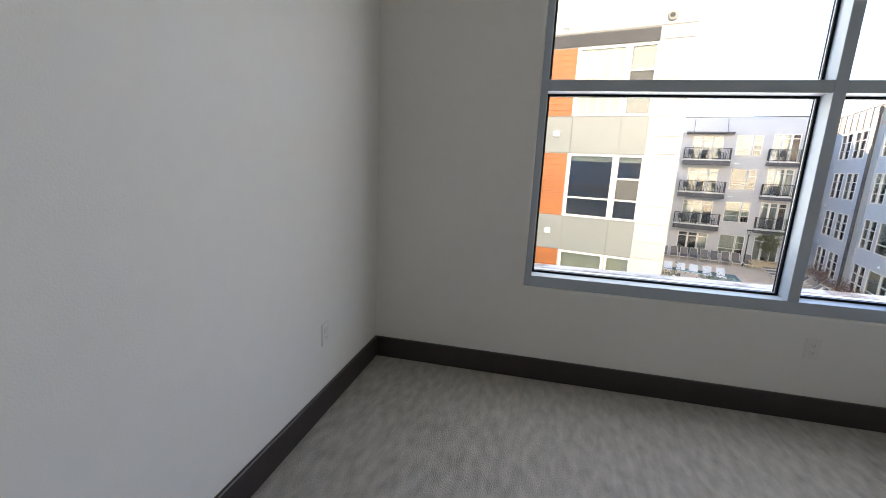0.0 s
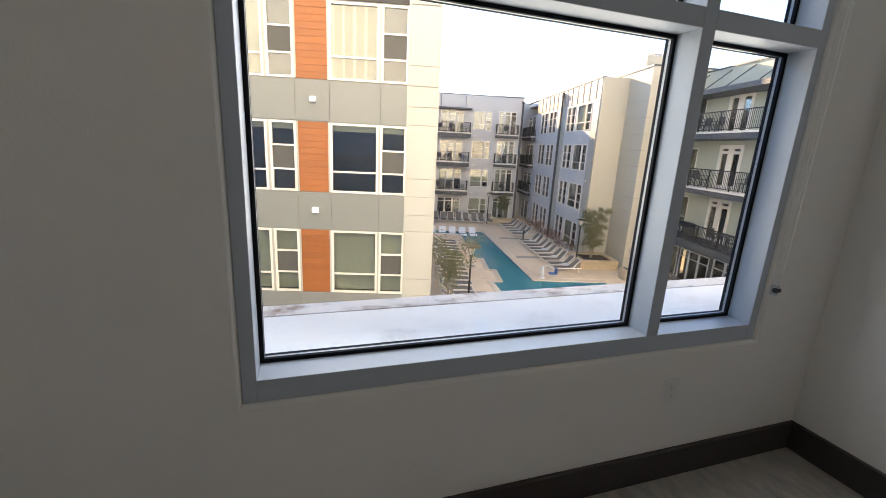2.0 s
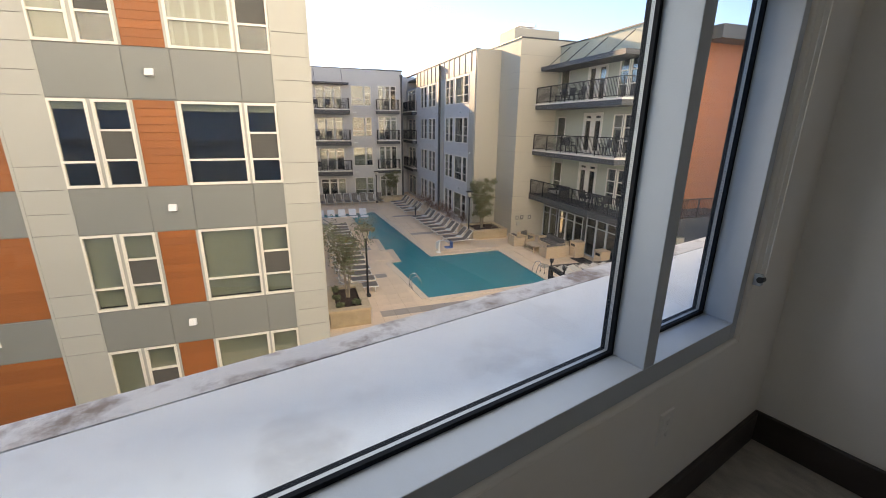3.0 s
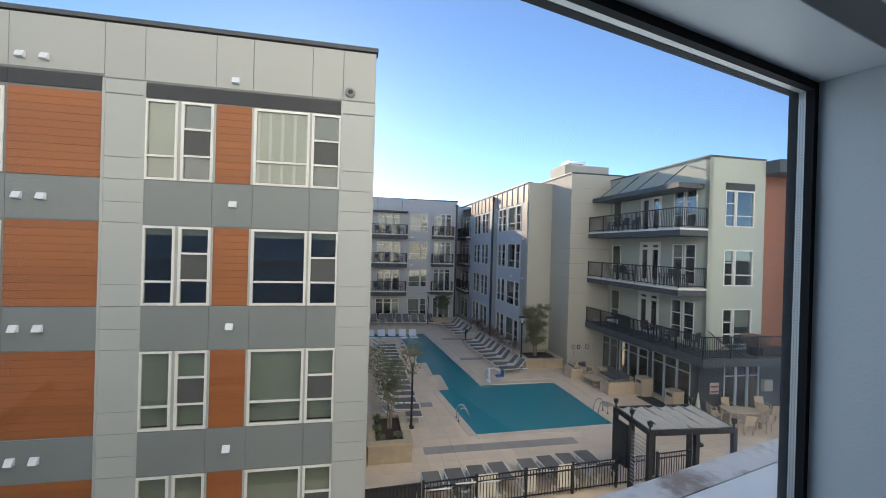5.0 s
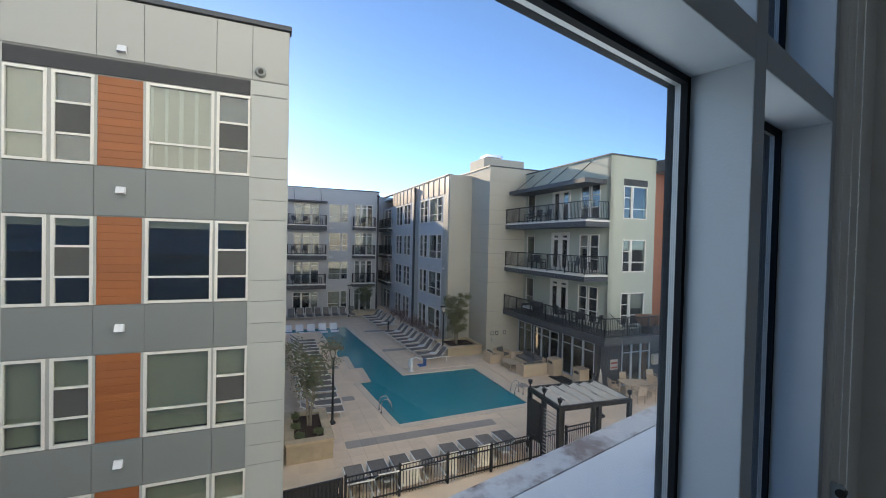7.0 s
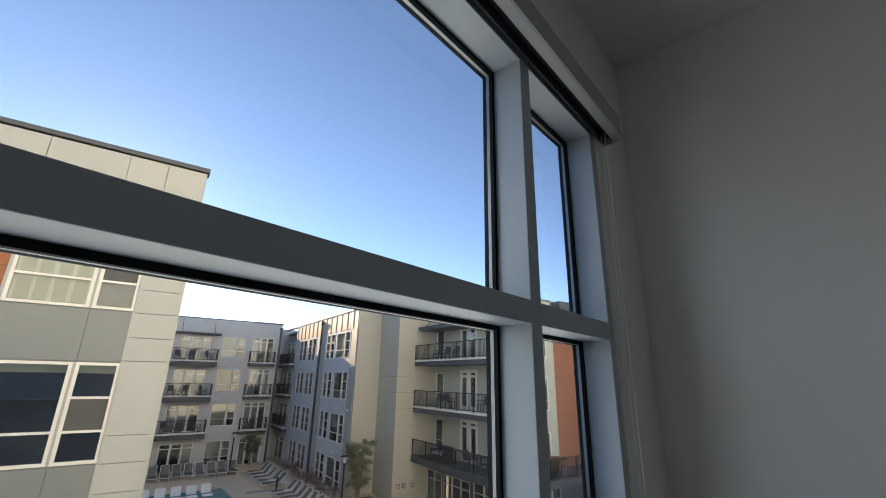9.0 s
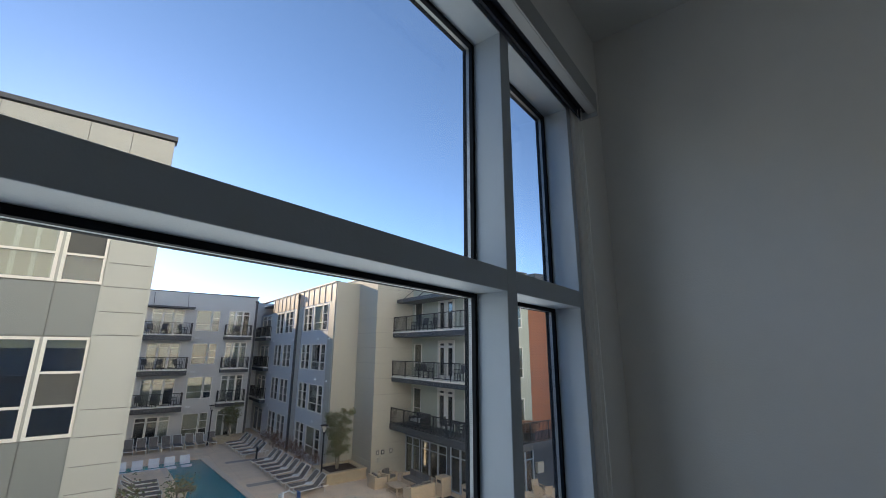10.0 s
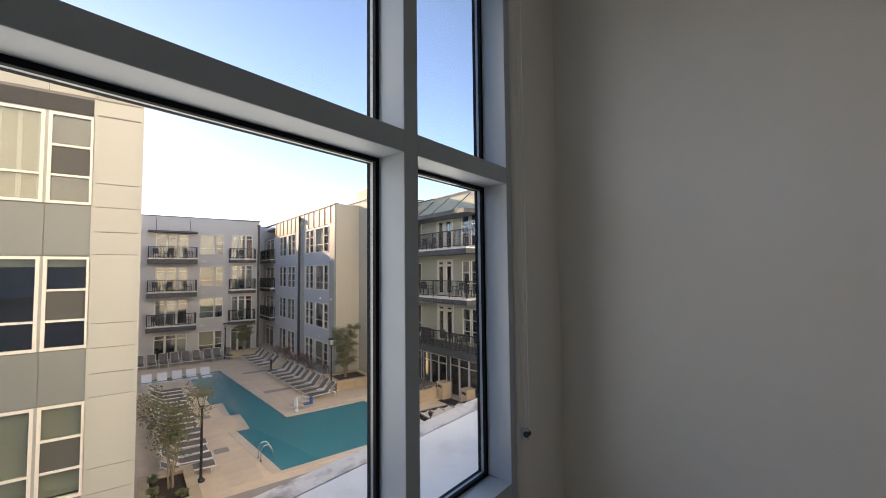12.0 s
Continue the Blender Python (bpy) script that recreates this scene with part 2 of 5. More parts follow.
# ---------------------------------------------------------------- building blocks
class Geo:
    """Vertices and faces gathered for one mesh."""

    def __init__(self):
        self.v, self.f = [], []

    def box(self, x0, x1, y0, y1, z0, z1, m=None):
        k = len(self.v)
        for z in (z0, z1):
            for x, y in ((x0, y0), (x1, y0), (x1, y1), (x0, y1)):
                p = Vector((x, y, z))
                self.v.append(m @ p if m else p)
        self.f += [(k + 3, k + 2, k + 1, k), (k + 4, k + 5, k + 6, k + 7), (k, k + 1, k + 5, k + 4), (k + 1, k + 2, k + 6, k + 5), (k + 2, k + 3, k + 7, k + 6), (k + 3, k, k + 4, k + 7)]
        return self

    def chamfer(self, x0, x1, y0, y1, z0, z1, c):
        """A box whose front and side edges at the outer face (y0) are eased."""
        k = len(self.v)
        for y, d in ((y1, 0), (y0 + c, 0), (y0, c)):
            self.v += [Vector(p) for p in ((x0 + d, y, z0 + d), (x1 - d, y, z0 + d), (x1 - d, y, z1 - d), (x0 + d, y, z1 - d))]
        for r in (0, 4):
            for i in range(4):
                j = (i + 1) % 4
                self.f.append((k + r + j, k + r + i, k + r + 4 + i, k + r + 4 + j))
        self.f += [(k + 8, k + 9, k + 10, k + 11), (k + 3, k + 2, k + 1, k)]
        return self

    def quad(self, a, b, c, d):
        k = len(self.v)
        self.v += [Vector(a), Vector(b), Vector(c), Vector(d)]
        self.f.append((k, k + 1, k + 2, k + 3))
        return self

    def tube(self, pts, r, n=6, r1=None):
        """A round bar along points."""
        pts = [Vector(p) for p in pts]
        k = len(self.v)
        for i, p in enumerate(pts):
            d = (pts[min(i + 1, len(pts) - 1)] - pts[max(i - 1, 0)]).normalized()
            a = d.cross(Vector((0, 0, 1)) if abs(d.z) < 0.9 else Vector((1, 0, 0))).normalized()
            b = d.cross(a)
            rr = r if r1 is None else r + (r1 - r) * i / (len(pts) - 1)
            for j in range(n):
                t = 2 * math.pi * j / n
                self.v.append(p + rr * (math.cos(t) * a + math.sin(t) * b))
        for i in range(len(pts) - 1):
            for j in range(n):
                q = k + i * n
                self.f.append((q + j, q + (j + 1) % n, q + n + (j + 1) % n, q + n + j))
        self.f.append(tuple(k + j for j in range(n - 1, -1, -1)))
        self.f.append(tuple(k + (len(pts) - 1) * n + j for j in range(n)))
        return self

    def lathe(self, prof, n=16, at=(0, 0, 0)):
        """Radius and height pairs turned about z."""
        k = len(self.v)
        for r, z in prof:
            for j in range(n):
                t = 2 * math.pi * j / n
                self.v.append(Vector((at[0] + r * math.cos(t), at[1] + r * math.sin(t), at[2] + z)))
        for i in range(len(prof) - 1):
            for j in range(n):
                q = k + i * n
                self.f.append((q + j, q + (j + 1) % n, q + n + (j + 1) % n, q + n + j))
        self.f.append(tuple(k + j for j in range(n - 1, -1, -1)))
        self.f.append(tuple(k + (len(prof) - 1) * n + j for j in range(n)))
        return self

    def mesh(self, name, material, smooth=False):
        me = bpy.data.meshes.new(name)
        me.from_pydata([tuple(p) for p in self.v], [], self.f)
        me.materials.append(material)
        if smooth:
            me.polygons.foreach_set("use_smooth", [True] * len(me.polygons))
        me.update()
        return me


def bevelled(ob, width, segments=2):
    b = ob.modifiers.new("bevel", "BEVEL")
    b.width, b.segments, b.limit_method = width, segments, "ANGLE"
    return ob


def part(name, geo, material, parent=None, label="", m=None, smooth=False):
    """Links a Geo, or a mesh that is shared, as ONE object under its thing."""
    ob = new(name, geo.mesh(name, material, smooth) if isinstance(geo, Geo) else geo)
    ob.parent = parent
    if m is not None:
        ob.matrix_basis = m
    return tagged(ob, label)


def thing(name, label, category, m, group="", kind=""):
    ob = new(name)
    ob.empty_display_size = 0.2
    ob.matrix_basis = m
    return tagged(ob, label, category, group, kind)


def setting(name, geo, material, label, category, m=None, smooth=False):
    return tagged(part(name, geo, material, None, m=m, smooth=smooth), label, category, kind="structure")


def yard(u, v, w=0.0, rz=0.0):
    """A place in the courtyard; w is the height over the deck."""
    return YARD @ pose(u, v, GROUND + w, 0, 0, rz)


def holed(x0, x1, z0, z1, y0, y1, holes):
    """A wall in the plane of x and z with thickness y0 to y1 and openings through it."""
    g = Geo()
    xs = sorted({x0, x1, *[h[i] for h in holes for i in (0, 1)]})
    zs = sorted({z0, z1, *[h[i] for h in holes for i in (2, 3)]})

    def solid(i, j):
        if not (0 <= i < len(xs) - 1 and 0 <= j < len(zs) - 1):
            return False
        cx, cz = (xs[i] + xs[i + 1]) / 2, (zs[j] + zs[j + 1]) / 2
        return not any(a < cx < b and c < cz < d for a, b, c, d in holes)

    for i in range(len(xs) - 1):
        for j in range(len(zs) - 1):
            if not solid(i, j):
                continue
            a, b, c, d = xs[i], xs[i + 1], zs[j], zs[j + 1]
            g.quad((a, y0, c), (b, y0, c), (b, y0, d), (a, y0, d))
            g.quad((b, y1, c), (a, y1, c), (a, y1, d), (b, y1, d))
            if not solid(i - 1, j):
                g.quad((a, y1, c), (a, y0, c), (a, y0, d), (a, y1, d))
            if not solid(i + 1, j):
                g.quad((b, y0, c), (b, y1, c), (b, y1, d), (b, y0, d))
            if not solid(i, j - 1):
                g.quad((a, y1, c), (b, y1, c), (b, y0, c), (a, y0, c))
            if not solid(i, j + 1):
                g.quad((a, y0, d), (b, y0, d), (b, y1, d), (a, y1, d))
    return g


SHARED = {}


def shared(key, make):
    if key not in SHARED:
        SHARED[key] = make()
    return SHARED[key]


def facade_window(parent, x0, z0, w, h, units, blinds=(), m=None, name="window", frame=VINYL, bar=0.06, screens=False):
    """A window in a facade. units: (left, right, [heights of the bars between its panes]) as parts of the width and
    height.
    blinds: (unit, material, drop) for what hangs behind the glass, and for white strips that draw a reflection."""
    key = (round(w, 2), round(h, 2), repr(units), frame.name, bar)

    def frame_mesh():
        g = Geo()
        for a, b, bars in units:
            a, b = a * w, b * w
            g.box(a, a + bar, -0.03, 0.07, 0, h)
            g.box(b - bar, b, -0.03, 0.07, 0, h)
            for z in (0, h - bar):
                g.box(a + bar, b - bar, -0.03, 0.07, z, z + bar)
            for q in bars:
                g.box(a + bar, b - bar, -0.022, 0.06, q * h - bar * 0.4, q * h + bar * 0.4)
        return g.mesh("window_frame", frame)

    at = (m or Matrix()) @ Matrix.Translation((x0, 0, z0))
    win = part(name, shared(("f",) + key, frame_mesh), None, parent, m=at)
    for (a, b, bars), (c, d, more) in zip(units, units[1:]):
        gap = (round((c - b) * w, 3), round(h, 2))
        if gap[0] > 0.005:
            part("mullion_strip", shared(("m",) + gap, lambda: Geo().box(0, gap[0], -0.004, 0.05, 0, gap[1]).mesh("mullion_strip", PANEL_LIGHT)), None, win, "grey strip between the sashes", m=Matrix.Translation((b * w, 0, 0)))
    for i, (a, b, bars) in enumerate(units):
        levels = [0, *[q * h for q in bars], h]
        for lo, hi in zip(levels, levels[1:]):
            size = (round((b - a) * w - 2 * bar, 3), round(hi - lo - bar * 0.7, 3))
            pane = part("pane", shared(("p",) + size, lambda: Geo().box(0, size[0], 0.024, 0.032, 0, size[1]).mesh("pane", PANE_GLASS)), None, win, m=Matrix.Translation((a * w + bar, 0, lo + bar * 0.35)))
            pane.visible_shadow = False
        if screens and len(bars) == 2:
            size = (round((b - a) * w - 1.6 * bar, 3), round((bars[1] - bars[0]) * h - bar * 0.6, 3))
            part("insect_screen", shared(("s",) + size, lambda: Geo().box(0, size[0], 0.008, 0.012, 0, size[1]).mesh("insect_screen", MESH)), None, win, "dark grey insect screen", m=Matrix.Translation((a * w + 0.8 * bar, 0, bars[0] * h + bar * 0.3)))
    for i, material, drop in blinds:
        a, b, bars = units[i]
        size = (round((b - a) * w - 1.4 * bar, 3), round((h - bar) * drop, 3))

        def blind_mesh():
            g = Geo()
            # separate white strips draw mirrored columns of the own building, no blind
            if material is REFLECTION_STRIP:
                x = 0.0
                while x < size[0] - 0.03:
                    s = 0.05 + 0.04 * random.random()
                    g.box(x, min(x + s, size[0]), 0.06, 0.072 + 0.02 * random.random(), 0, size[1])
                    x += s + 0.17 + 0.13 * random.random()
            else:
                g.box(0, size[0], 0.10, 0.108, 0, size[1])
                g.box(0, size[0], 0.09, 0.115, 0, 0.03)
            return g.mesh("blind", material)

        part("blind", shared(("b", material.name, drop) + size, blind_mesh), None, win, m=Matrix.Translation((a * w + 0.7 * bar, 0, (h - bar * 0.5) - size[1])))
    return win


TWO = [(0.0, 0.63, [0.31]), (0.655, 1.0, [0.31, 0.64])]
TWO_MIRROR = [(0.0, 0.345, [0.31, 0.64]), (0.37, 1.0, [0.31])]
PAIR = [(0.0, 0.475, [0.30]), (0.525, 1.0, [0.32, 0.66])]
PAIR_SMALL = [(0.0, 0.47, [0.33, 0.66]), (0.53, 1.0, [0.33, 0.66])]


# ---------------------------------------------------------------- the room
RX, RY, RZ = 3.35, -4.6, 3.17
WX0, WX1, WZ0, WZ1 = 0.953, 2.969, 0.586, 2.640       # the opening in the window wall
setting("floor", Geo().box(-0.12, RX + 0.12, RY - 0.12, 0.13, -0.25, -0.012), CONCRETE, "concrete slab under fitted carpet", "floor")
setting("carpet", Geo().box(0.001, RX - 0.001, RY + 0.001, -0.001, -0.011, 0.0), CARPET, "short-pile taupe grey fitted carpet", "carpet")
setting("ceiling", Geo().box(-0.12, RX + 0.12, RY - 0.12, 0.13, RZ, RZ + 0.2), CEIL, "white painted plain ceiling", "ceiling")
setting("wall_left", Geo().box(-0.12, 0, RY, 0, -0.012, RZ), WALL, "light grey painted wall with an outlet", "wall")
setting("wall_right", Geo().box(RX, RX + 0.12, RY, 0, -0.012, RZ), WALL, "light grey painted wall with two wall plates", "wall")
setting("wall_back", Geo().box(-0.12, RX + 0.12, RY - 0.12, RY, -0.012, RZ), WALL, "light grey painted plain back wall", "wall")
wall_window = setting("wall_window", holed(-0.12, RX + 0.12, -0.012, RZ, 0, 0.13, [(WX0, WX1, WZ0, WZ1)]), WALL, "light grey painted wall with a large window", "wall")
bm = bmesh.new()
bm.from_mesh(wall_window.data)
bmesh.ops.remove_doubles(bm, verts=bm.verts, dist=0.0005)
bmesh.ops.dissolve_limit(bm, angle_limit=0.02, verts=bm.verts, edges=bm.edges)
bm.to_mesh(wall_window.data)
bm.free()

bt, bh = 0.016, 0.141
for n, g in (("baseboard_window", Geo().chamfer(bt, RX - bt, -bt, 0.0, 0.0, bh, 0.004)),):
    setting(n, g, BASE, "dark brown painted baseboard along the wall", "baseboard")
for x, turn, n in ((0.0, 90, "baseboard_left"), (RX, -90, "baseboard_right")):
    length = -RY
    g = Geo().chamfer(0, length, -bt, 0.0, 0.0, bh, 0.004)
    setting(n, g, BASE, "dark brown painted baseboard along the wall", "baseboard", m=pose(x, RY if turn > 0 else 0.0, 0, 0, 0, turn))

# window: grey storefront frame with two lights over two
window = thing("window_1", "grey aluminium window with four fixed panes", "window", pose(0, 0, 0), kind="structure")
FY0, FY1, GY = 0.013, 0.150, 0.117
MX0, MX1, TZ0, TZ1 = 2.372, 2.427, 1.744, 1.805
IX0, IX1, IZ0, IZ1 = 1.007, 2.915, 0.671, 2.565
bevelled(part("jamb", Geo().box(WX0 + 0.0145, IX0, FY0, FY1, WZ0 + 0.0165, WZ1 - 0.003), ALU, window), 0.002)
bevelled(part("jamb", Geo().box(IX1, WX1 - 0.0145, FY0, FY1, WZ0 + 0.0165, WZ1 - 0.003), ALU, window), 0.002)
bevelled(part("window_sill", Geo().box(IX0, IX1, FY0, FY1, WZ0 + 0.0165, IZ0), ALU, window), 0.002)
bead = Geo()
for (xa, za), (xb, zb), (dx, dz) in (((WX0, WZ0), (WX1, WZ0), (0, 0.016)), ((WX0, WZ0), (WX0, WZ1), (0.014, 0)), ((WX1, WZ0), (WX1, WZ1), (-0.014, 0))):
    for k in range(6):
        t0, t1 = k * math.pi / 12, (k + 1) * math.pi / 12
        (s0, y0), (s1, y1) = ((math.sin(t), 0.001 + 0.016 * (1 - math.cos(t))) for t in (t0, t1))
        bead.quad((xa + dx * s0, y0, za + dz * s0), (xb + dx * s0, y0, zb + dz * s0), (xb + dx * s1, y1, zb + dz * s1), (xa + dx * s1, y1, za + dz * s1))
    bead.box(min(xa, xb + dx), max(xb, xa + dx), 0.017, 0.12, min(za, zb + dz), max(zb, za + dz))
part("casing_bead", bead, WALL, window, "rounded white plaster return")
bevelled(part("head", Geo().box(IX0, IX1, FY0, FY1, IZ1, WZ1 - 0.003), ALU, window), 0.002)
bevelled(part("mullion", Geo().box(MX0, MX1, FY0, FY1, IZ0, IZ1), ALU, window), 0.002)
bevelled(part("transom", Geo().box(IX0, MX0, FY0, FY1, TZ0, TZ1), ALU, window), 0.002)
bevelled(part("transom", Geo().box(MX1, IX1, FY0, FY1, TZ0, TZ1), ALU, window), 0.002)
for x0, x1 in ((IX0, MX0), (MX1, IX1)):
    for z0, z1 in ((IZ0, TZ0), (TZ1, IZ1)):
        pane = part("pane", Geo().box(x0 + 0.006, x1 - 0.006, GY + 0.004, GY + 0.010, z0 + 0.006, z1 - 0.006), WINDOW_GLASS, window)
        pane.visible_shadow = False
        for y0, y1, d, material, n in ((GY - 0.006, GY + 0.006, 0.0125, GASKET, "gasket"), (GY + 0.0062, GY + 0.0163, 0.0120, SPACER, "spacer"), (GY + 0.0165, GY + 0.030, 0.0125, GASKET, "gasket")):
            g = Geo().box(x0, x0 + d, y0, y1, z0, z1).box(x1 - d, x1, y0, y1, z0, z1).box(x0 + d, x1 - d, y0, y1, z0, z0 + d).box(x0 + d, x1 - d, y0, y1, z1 - d, z1)
            part(n, g, material, window)
        dots = Geo()
        for k in range(int((z1 - z0 - 0.05) / 0.005)):
            for y in (GY + 0.0092, GY + 0.0132):
                z = z0 + 0.025 + k * 0.005
                dots.box(x1 - 0.0123, x1 - 0.0119, y - 0.0007, y + 0.0007, z, z + 0.0017)
        tagged(part("perforation", dots, SLOT, window), "two rows of fine holes in the spacer", kind="stuff")

# roller shade over the window, drawn up
shade = thing("roller_shade", "rolled-up dark roller shade with grey fascia above the window", "blind", pose(0, 0, 2.56))
bevelled(part("fascia", Geo().box(0.93, 3.03, -0.078, -0.072, 0.018, 0.105), FASCIA, shade, "grey metal fascia"), 0.002)
part("top_cover", Geo().box(0.93, 3.03, -0.0715, -0.001, 0.1, 0.105), FASCIA, shade)
part("lip", Geo().box(0.93, 3.03, -0.0715, -0.038, 0.018, 0.023), FASCIA, shade, "grey metal underside")
part("end_cap", Geo().box(0.926, 0.93, -0.078, -0.001, 0.0, 0.105), FASCIA, shade)
part("end_cap", Geo().box(3.03, 3.034, -0.078, -0.001, 0.0, 0.105), FASCIA, shade)
roll = Geo().tube([(0.94, -0.032, 0.054), (3.02, -0.032, 0.054)], 0.028, 20)
part("roll", roll, SHADE, shade, "dark fabric roll", smooth=True)
part("hem_bar", Geo().box(0.95, 3.01, -0.012, -0.004, 0.0, 0.05), SHADE, shade)
for y in (-0.014, -0.028):
    g = Geo()
    k = 0
    while k * 0.012 < 1.74:
        z = 0.02 - k * 0.012
        g.lathe([(0.0006, -0.003), (0.0022, 0), (0.0006, 0.003)], 5, (2.976, y, z))
        k += 1
    g.tube([(2.976, y, 0.02), (2.976, y, -1.72)], 0.0007, 4)
    part("bead_chain", g, PLATE, shade, "fine white bead chain")
tensioner = part("chain_tensioner", Geo().chamfer(2.967, 2.983, -0.026, 0.0, -1.75, -1.71, 0.004), ALU, shade, "small grey chain holder screwed to the wall")
part("wheel", Geo().tube([(2.964, -0.02, -1.728), (2.986, -0.02, -1.728)], 0.011, 12), SLOT, tensioner)


def wall_plate(label, m, coax=False):
    p = thing("wall_plate" if coax else "wall_outlet", label, "outlet", m)
    bevelled(part("plate", Geo().chamfer(-0.038, 0.038, -0.006, 0.0, -0.058, 0.058, 0.003), PLATE, p), 0.001)
    if coax:
        part("connector", Geo().tube([(0, -0.004, 0), (0, -0.014, 0)], 0.0055, 10), STEEL, p, "threaded coaxial connector")
        part("pin_hole", Geo().tube([(0, -0.0135, 0), (0, -0.0145, 0)], 0.0032, 8), SLOT, p)
    else:
        for z in (-0.021, 0.021):
            r = part("receptacle", Geo().chamfer(-0.017, 0.017, -0.0085, -0.004, z - 0.0155, z + 0.0155, 0.002), PLATE, p)
            for x, h in ((-0.006, 0.008), (0.006, 0.0065)):
                part("slot", Geo().box(x - 0.0011, x + 0.0011, -0.0089, -0.008, z + 0.002 - h / 2, z + 0.004 + h / 2), OUTLET_SLOT, r)
            part("slot", Geo().tube([(0, -0.0089, z - 0.008), (0, -0.008, z - 0.008)], 0.0024, 8), OUTLET_SLOT, r)
        part("screw", Geo().tube([(0, -0.0072, 0), (0, -0.005, 0)], 0.003, 8), PLATE, p)
    return p


wall_plate("white duplex outlet on the wall beside the corner", pose(0, -0.69, 0.435, 0, 0, 90))
wall_plate("white duplex outlet below the window", pose(2.53, 0, 0.42))
wall_plate("white coaxial wall plate near the baseboard", pose(RX, -1.25, 0.447, 0, 0, -90), True)
wall_plate("white duplex outlet near the baseboard", pose(RX, -1.53, 0.435, 0, 0, -90))

# ledge outside the window and the own building's face below it
ledge = setting("roof_ledge", Geo().box(-25, 30, 0.152, 0.742, 0.30, 0.555), LEDGE, "white stained membrane ledge below the window", "ledge")
setting("ledge_coping", Geo().box(-25, 30, 0.7455, 0.87, 0.27, 0.558), COPING, "stained concrete edge of the ledge", "ledge")
setting("ledge_seam", Geo().box(-25, 30, 0.7422, 0.7453, 0.3, 0.5535), SEAM, "dark joint along the ledge", "joint")
setting("own_facade", Geo().box(-25, 30, 0.152, 0.80, GROUND - 0.3, 0.27), OWN_WALL, "grey wall below the ledge", "wall")
# unseen outer walls of the own building, they bounce sun into the yard
setting("own_facade_left", Geo().box(-25, -0.13, -0.1, 0.145, -0.3, 20.0), OWN_WALL, "grey outer wall beside the window", "wall")
setting("own_facade_right", Geo().box(RX + 0.13, 30, -0.1, 0.145, -0.3, 20.0), OWN_WALL, "grey outer wall beside the window", "wall")
setting("own_facade_top", Geo().box(-0.13, RX + 0.13, -0.1, 0.145, RZ + 0.21, 20.0), OWN_WALL, "grey outer wall above the window", "wall")

# ---------------------------------------------------------------- buildings
ST = 3.09   # storey


def panel(parent, x0, x1, z0, z1, material, y=-0.016, name="panel"):
    size = (round(x1 - x0 - 0.014, 3), round(z1 - z0 - 0.014, 3))
    me = shared(("panel", material.name, y) + size, lambda: Geo().chamfer(0, size[0], y, 0.0, 0, size[1], 0.004).mesh(name, material))
    return part(name, me, None, parent, m=Matrix.Translation((x0 + 0.007, 0, z0 + 0.007)))


def siding(parent, x0, x1, z0, z1, n):
    h = (z1 - z0) / n
    size = (round(x1 - x0, 3), round(h, 3))

    def make():
        g = Geo()
        g.v += [Vector(p) for p in ((0, -0.005, h), (0, -0.015, 0.005), (0, -0.011, 0.0), (0, 0, 0), (size[0], -0.005, h), (size[0], -0.015, 0.005), (size[0], -0.011, 0.0), (size[0], 0, 0))]
        g.f += [(0, 1, 5, 4), (1, 2, 6, 5), (2, 3, 7, 6), (0, 3, 2, 1), (4, 5, 6, 7)]
        return g.mesh("plank", ORANGE)

    me = shared(("plank",) + size, make)
    for i in range(n):
        part("plank", me, None, parent, m=Matrix.Translation((x0, 0, z0 + i * h)))


def vent_hood(parent, x, z, s=0.17, m=None):
    def make():
        g = Geo()
        g.v += [Vector(p) for p in ((-s / 2, -0.001, s), (s / 2, -0.001, s), (s / 2, -0.001, 0), (-s / 2, -0.001, 0), (-s / 2, -0.05, s), (s / 2, -0.05, s), (s / 2, -0.13, 0.02), (-s / 2, -0.13, 0.02))]
        g.f += [(0, 1, 2, 3), (4, 7, 6, 5), (0, 4, 5, 1), (0, 3, 7, 4), (1, 5, 6, 2), (3, 2, 6, 7)]
        return g.mesh("vent_hood", RESIN)
    return part("vent_hood", shared(("vent", s), make), None, parent, "white plastic vent hood", m=(m or Matrix()) @ Matrix.Translation((x, -0.016, z)))


def shell(parent, x0, x1, y0, y1, z0, z1, material, roof=True):
    """The plain closed sides and the roof behind a facade."""
    g = Geo()
    g.quad((x1, y0, z0), (x1, y1, z0), (x1, y1, z1), (x1, y0, z1))
    g.quad((x1, y1, z0), (x0, y1, z0), (x0, y1, z1), (x1, y1, z1))
    g.quad((x0, y1, z0), (x0, y0, z0), (x0, y0, z1), (x0, y1, z1))
    part("outer_wall", g, material, parent)
    part("roof", Geo().box(x0, x1, y0, y1, z1 - 0.5, z1 - 0.35), ROOF, parent)


# the near building across the yard
near_house = thing("apartment_building", "grey panelled apartment building with orange plank bays", "building", yard(0, 11.56))
AX0, AX1, AH = -19.0, 1.90, 13.45
rows_a = [(0.42 + ST * k, 2.38 + ST * k) for k in range(4)]
bays = []
for k in (0, 1):
    d = -k * 9.95
    bays.append((d, [(-3.62 + d, -2.08 + d), (-1.13 + d, 1.03 + d)]))
bays_extra = [(-8.72, -6.50)]
holes = [(a, b, z0, z1) for z0, z1 in rows_a for a, b in [w for _, ws in bays for w in ws] + bays_extra if b > AX0]
part("wall", holed(AX0, AX1, -0.2, AH - 0.05, 0.0, 0.22, holes), BACKING, near_house)
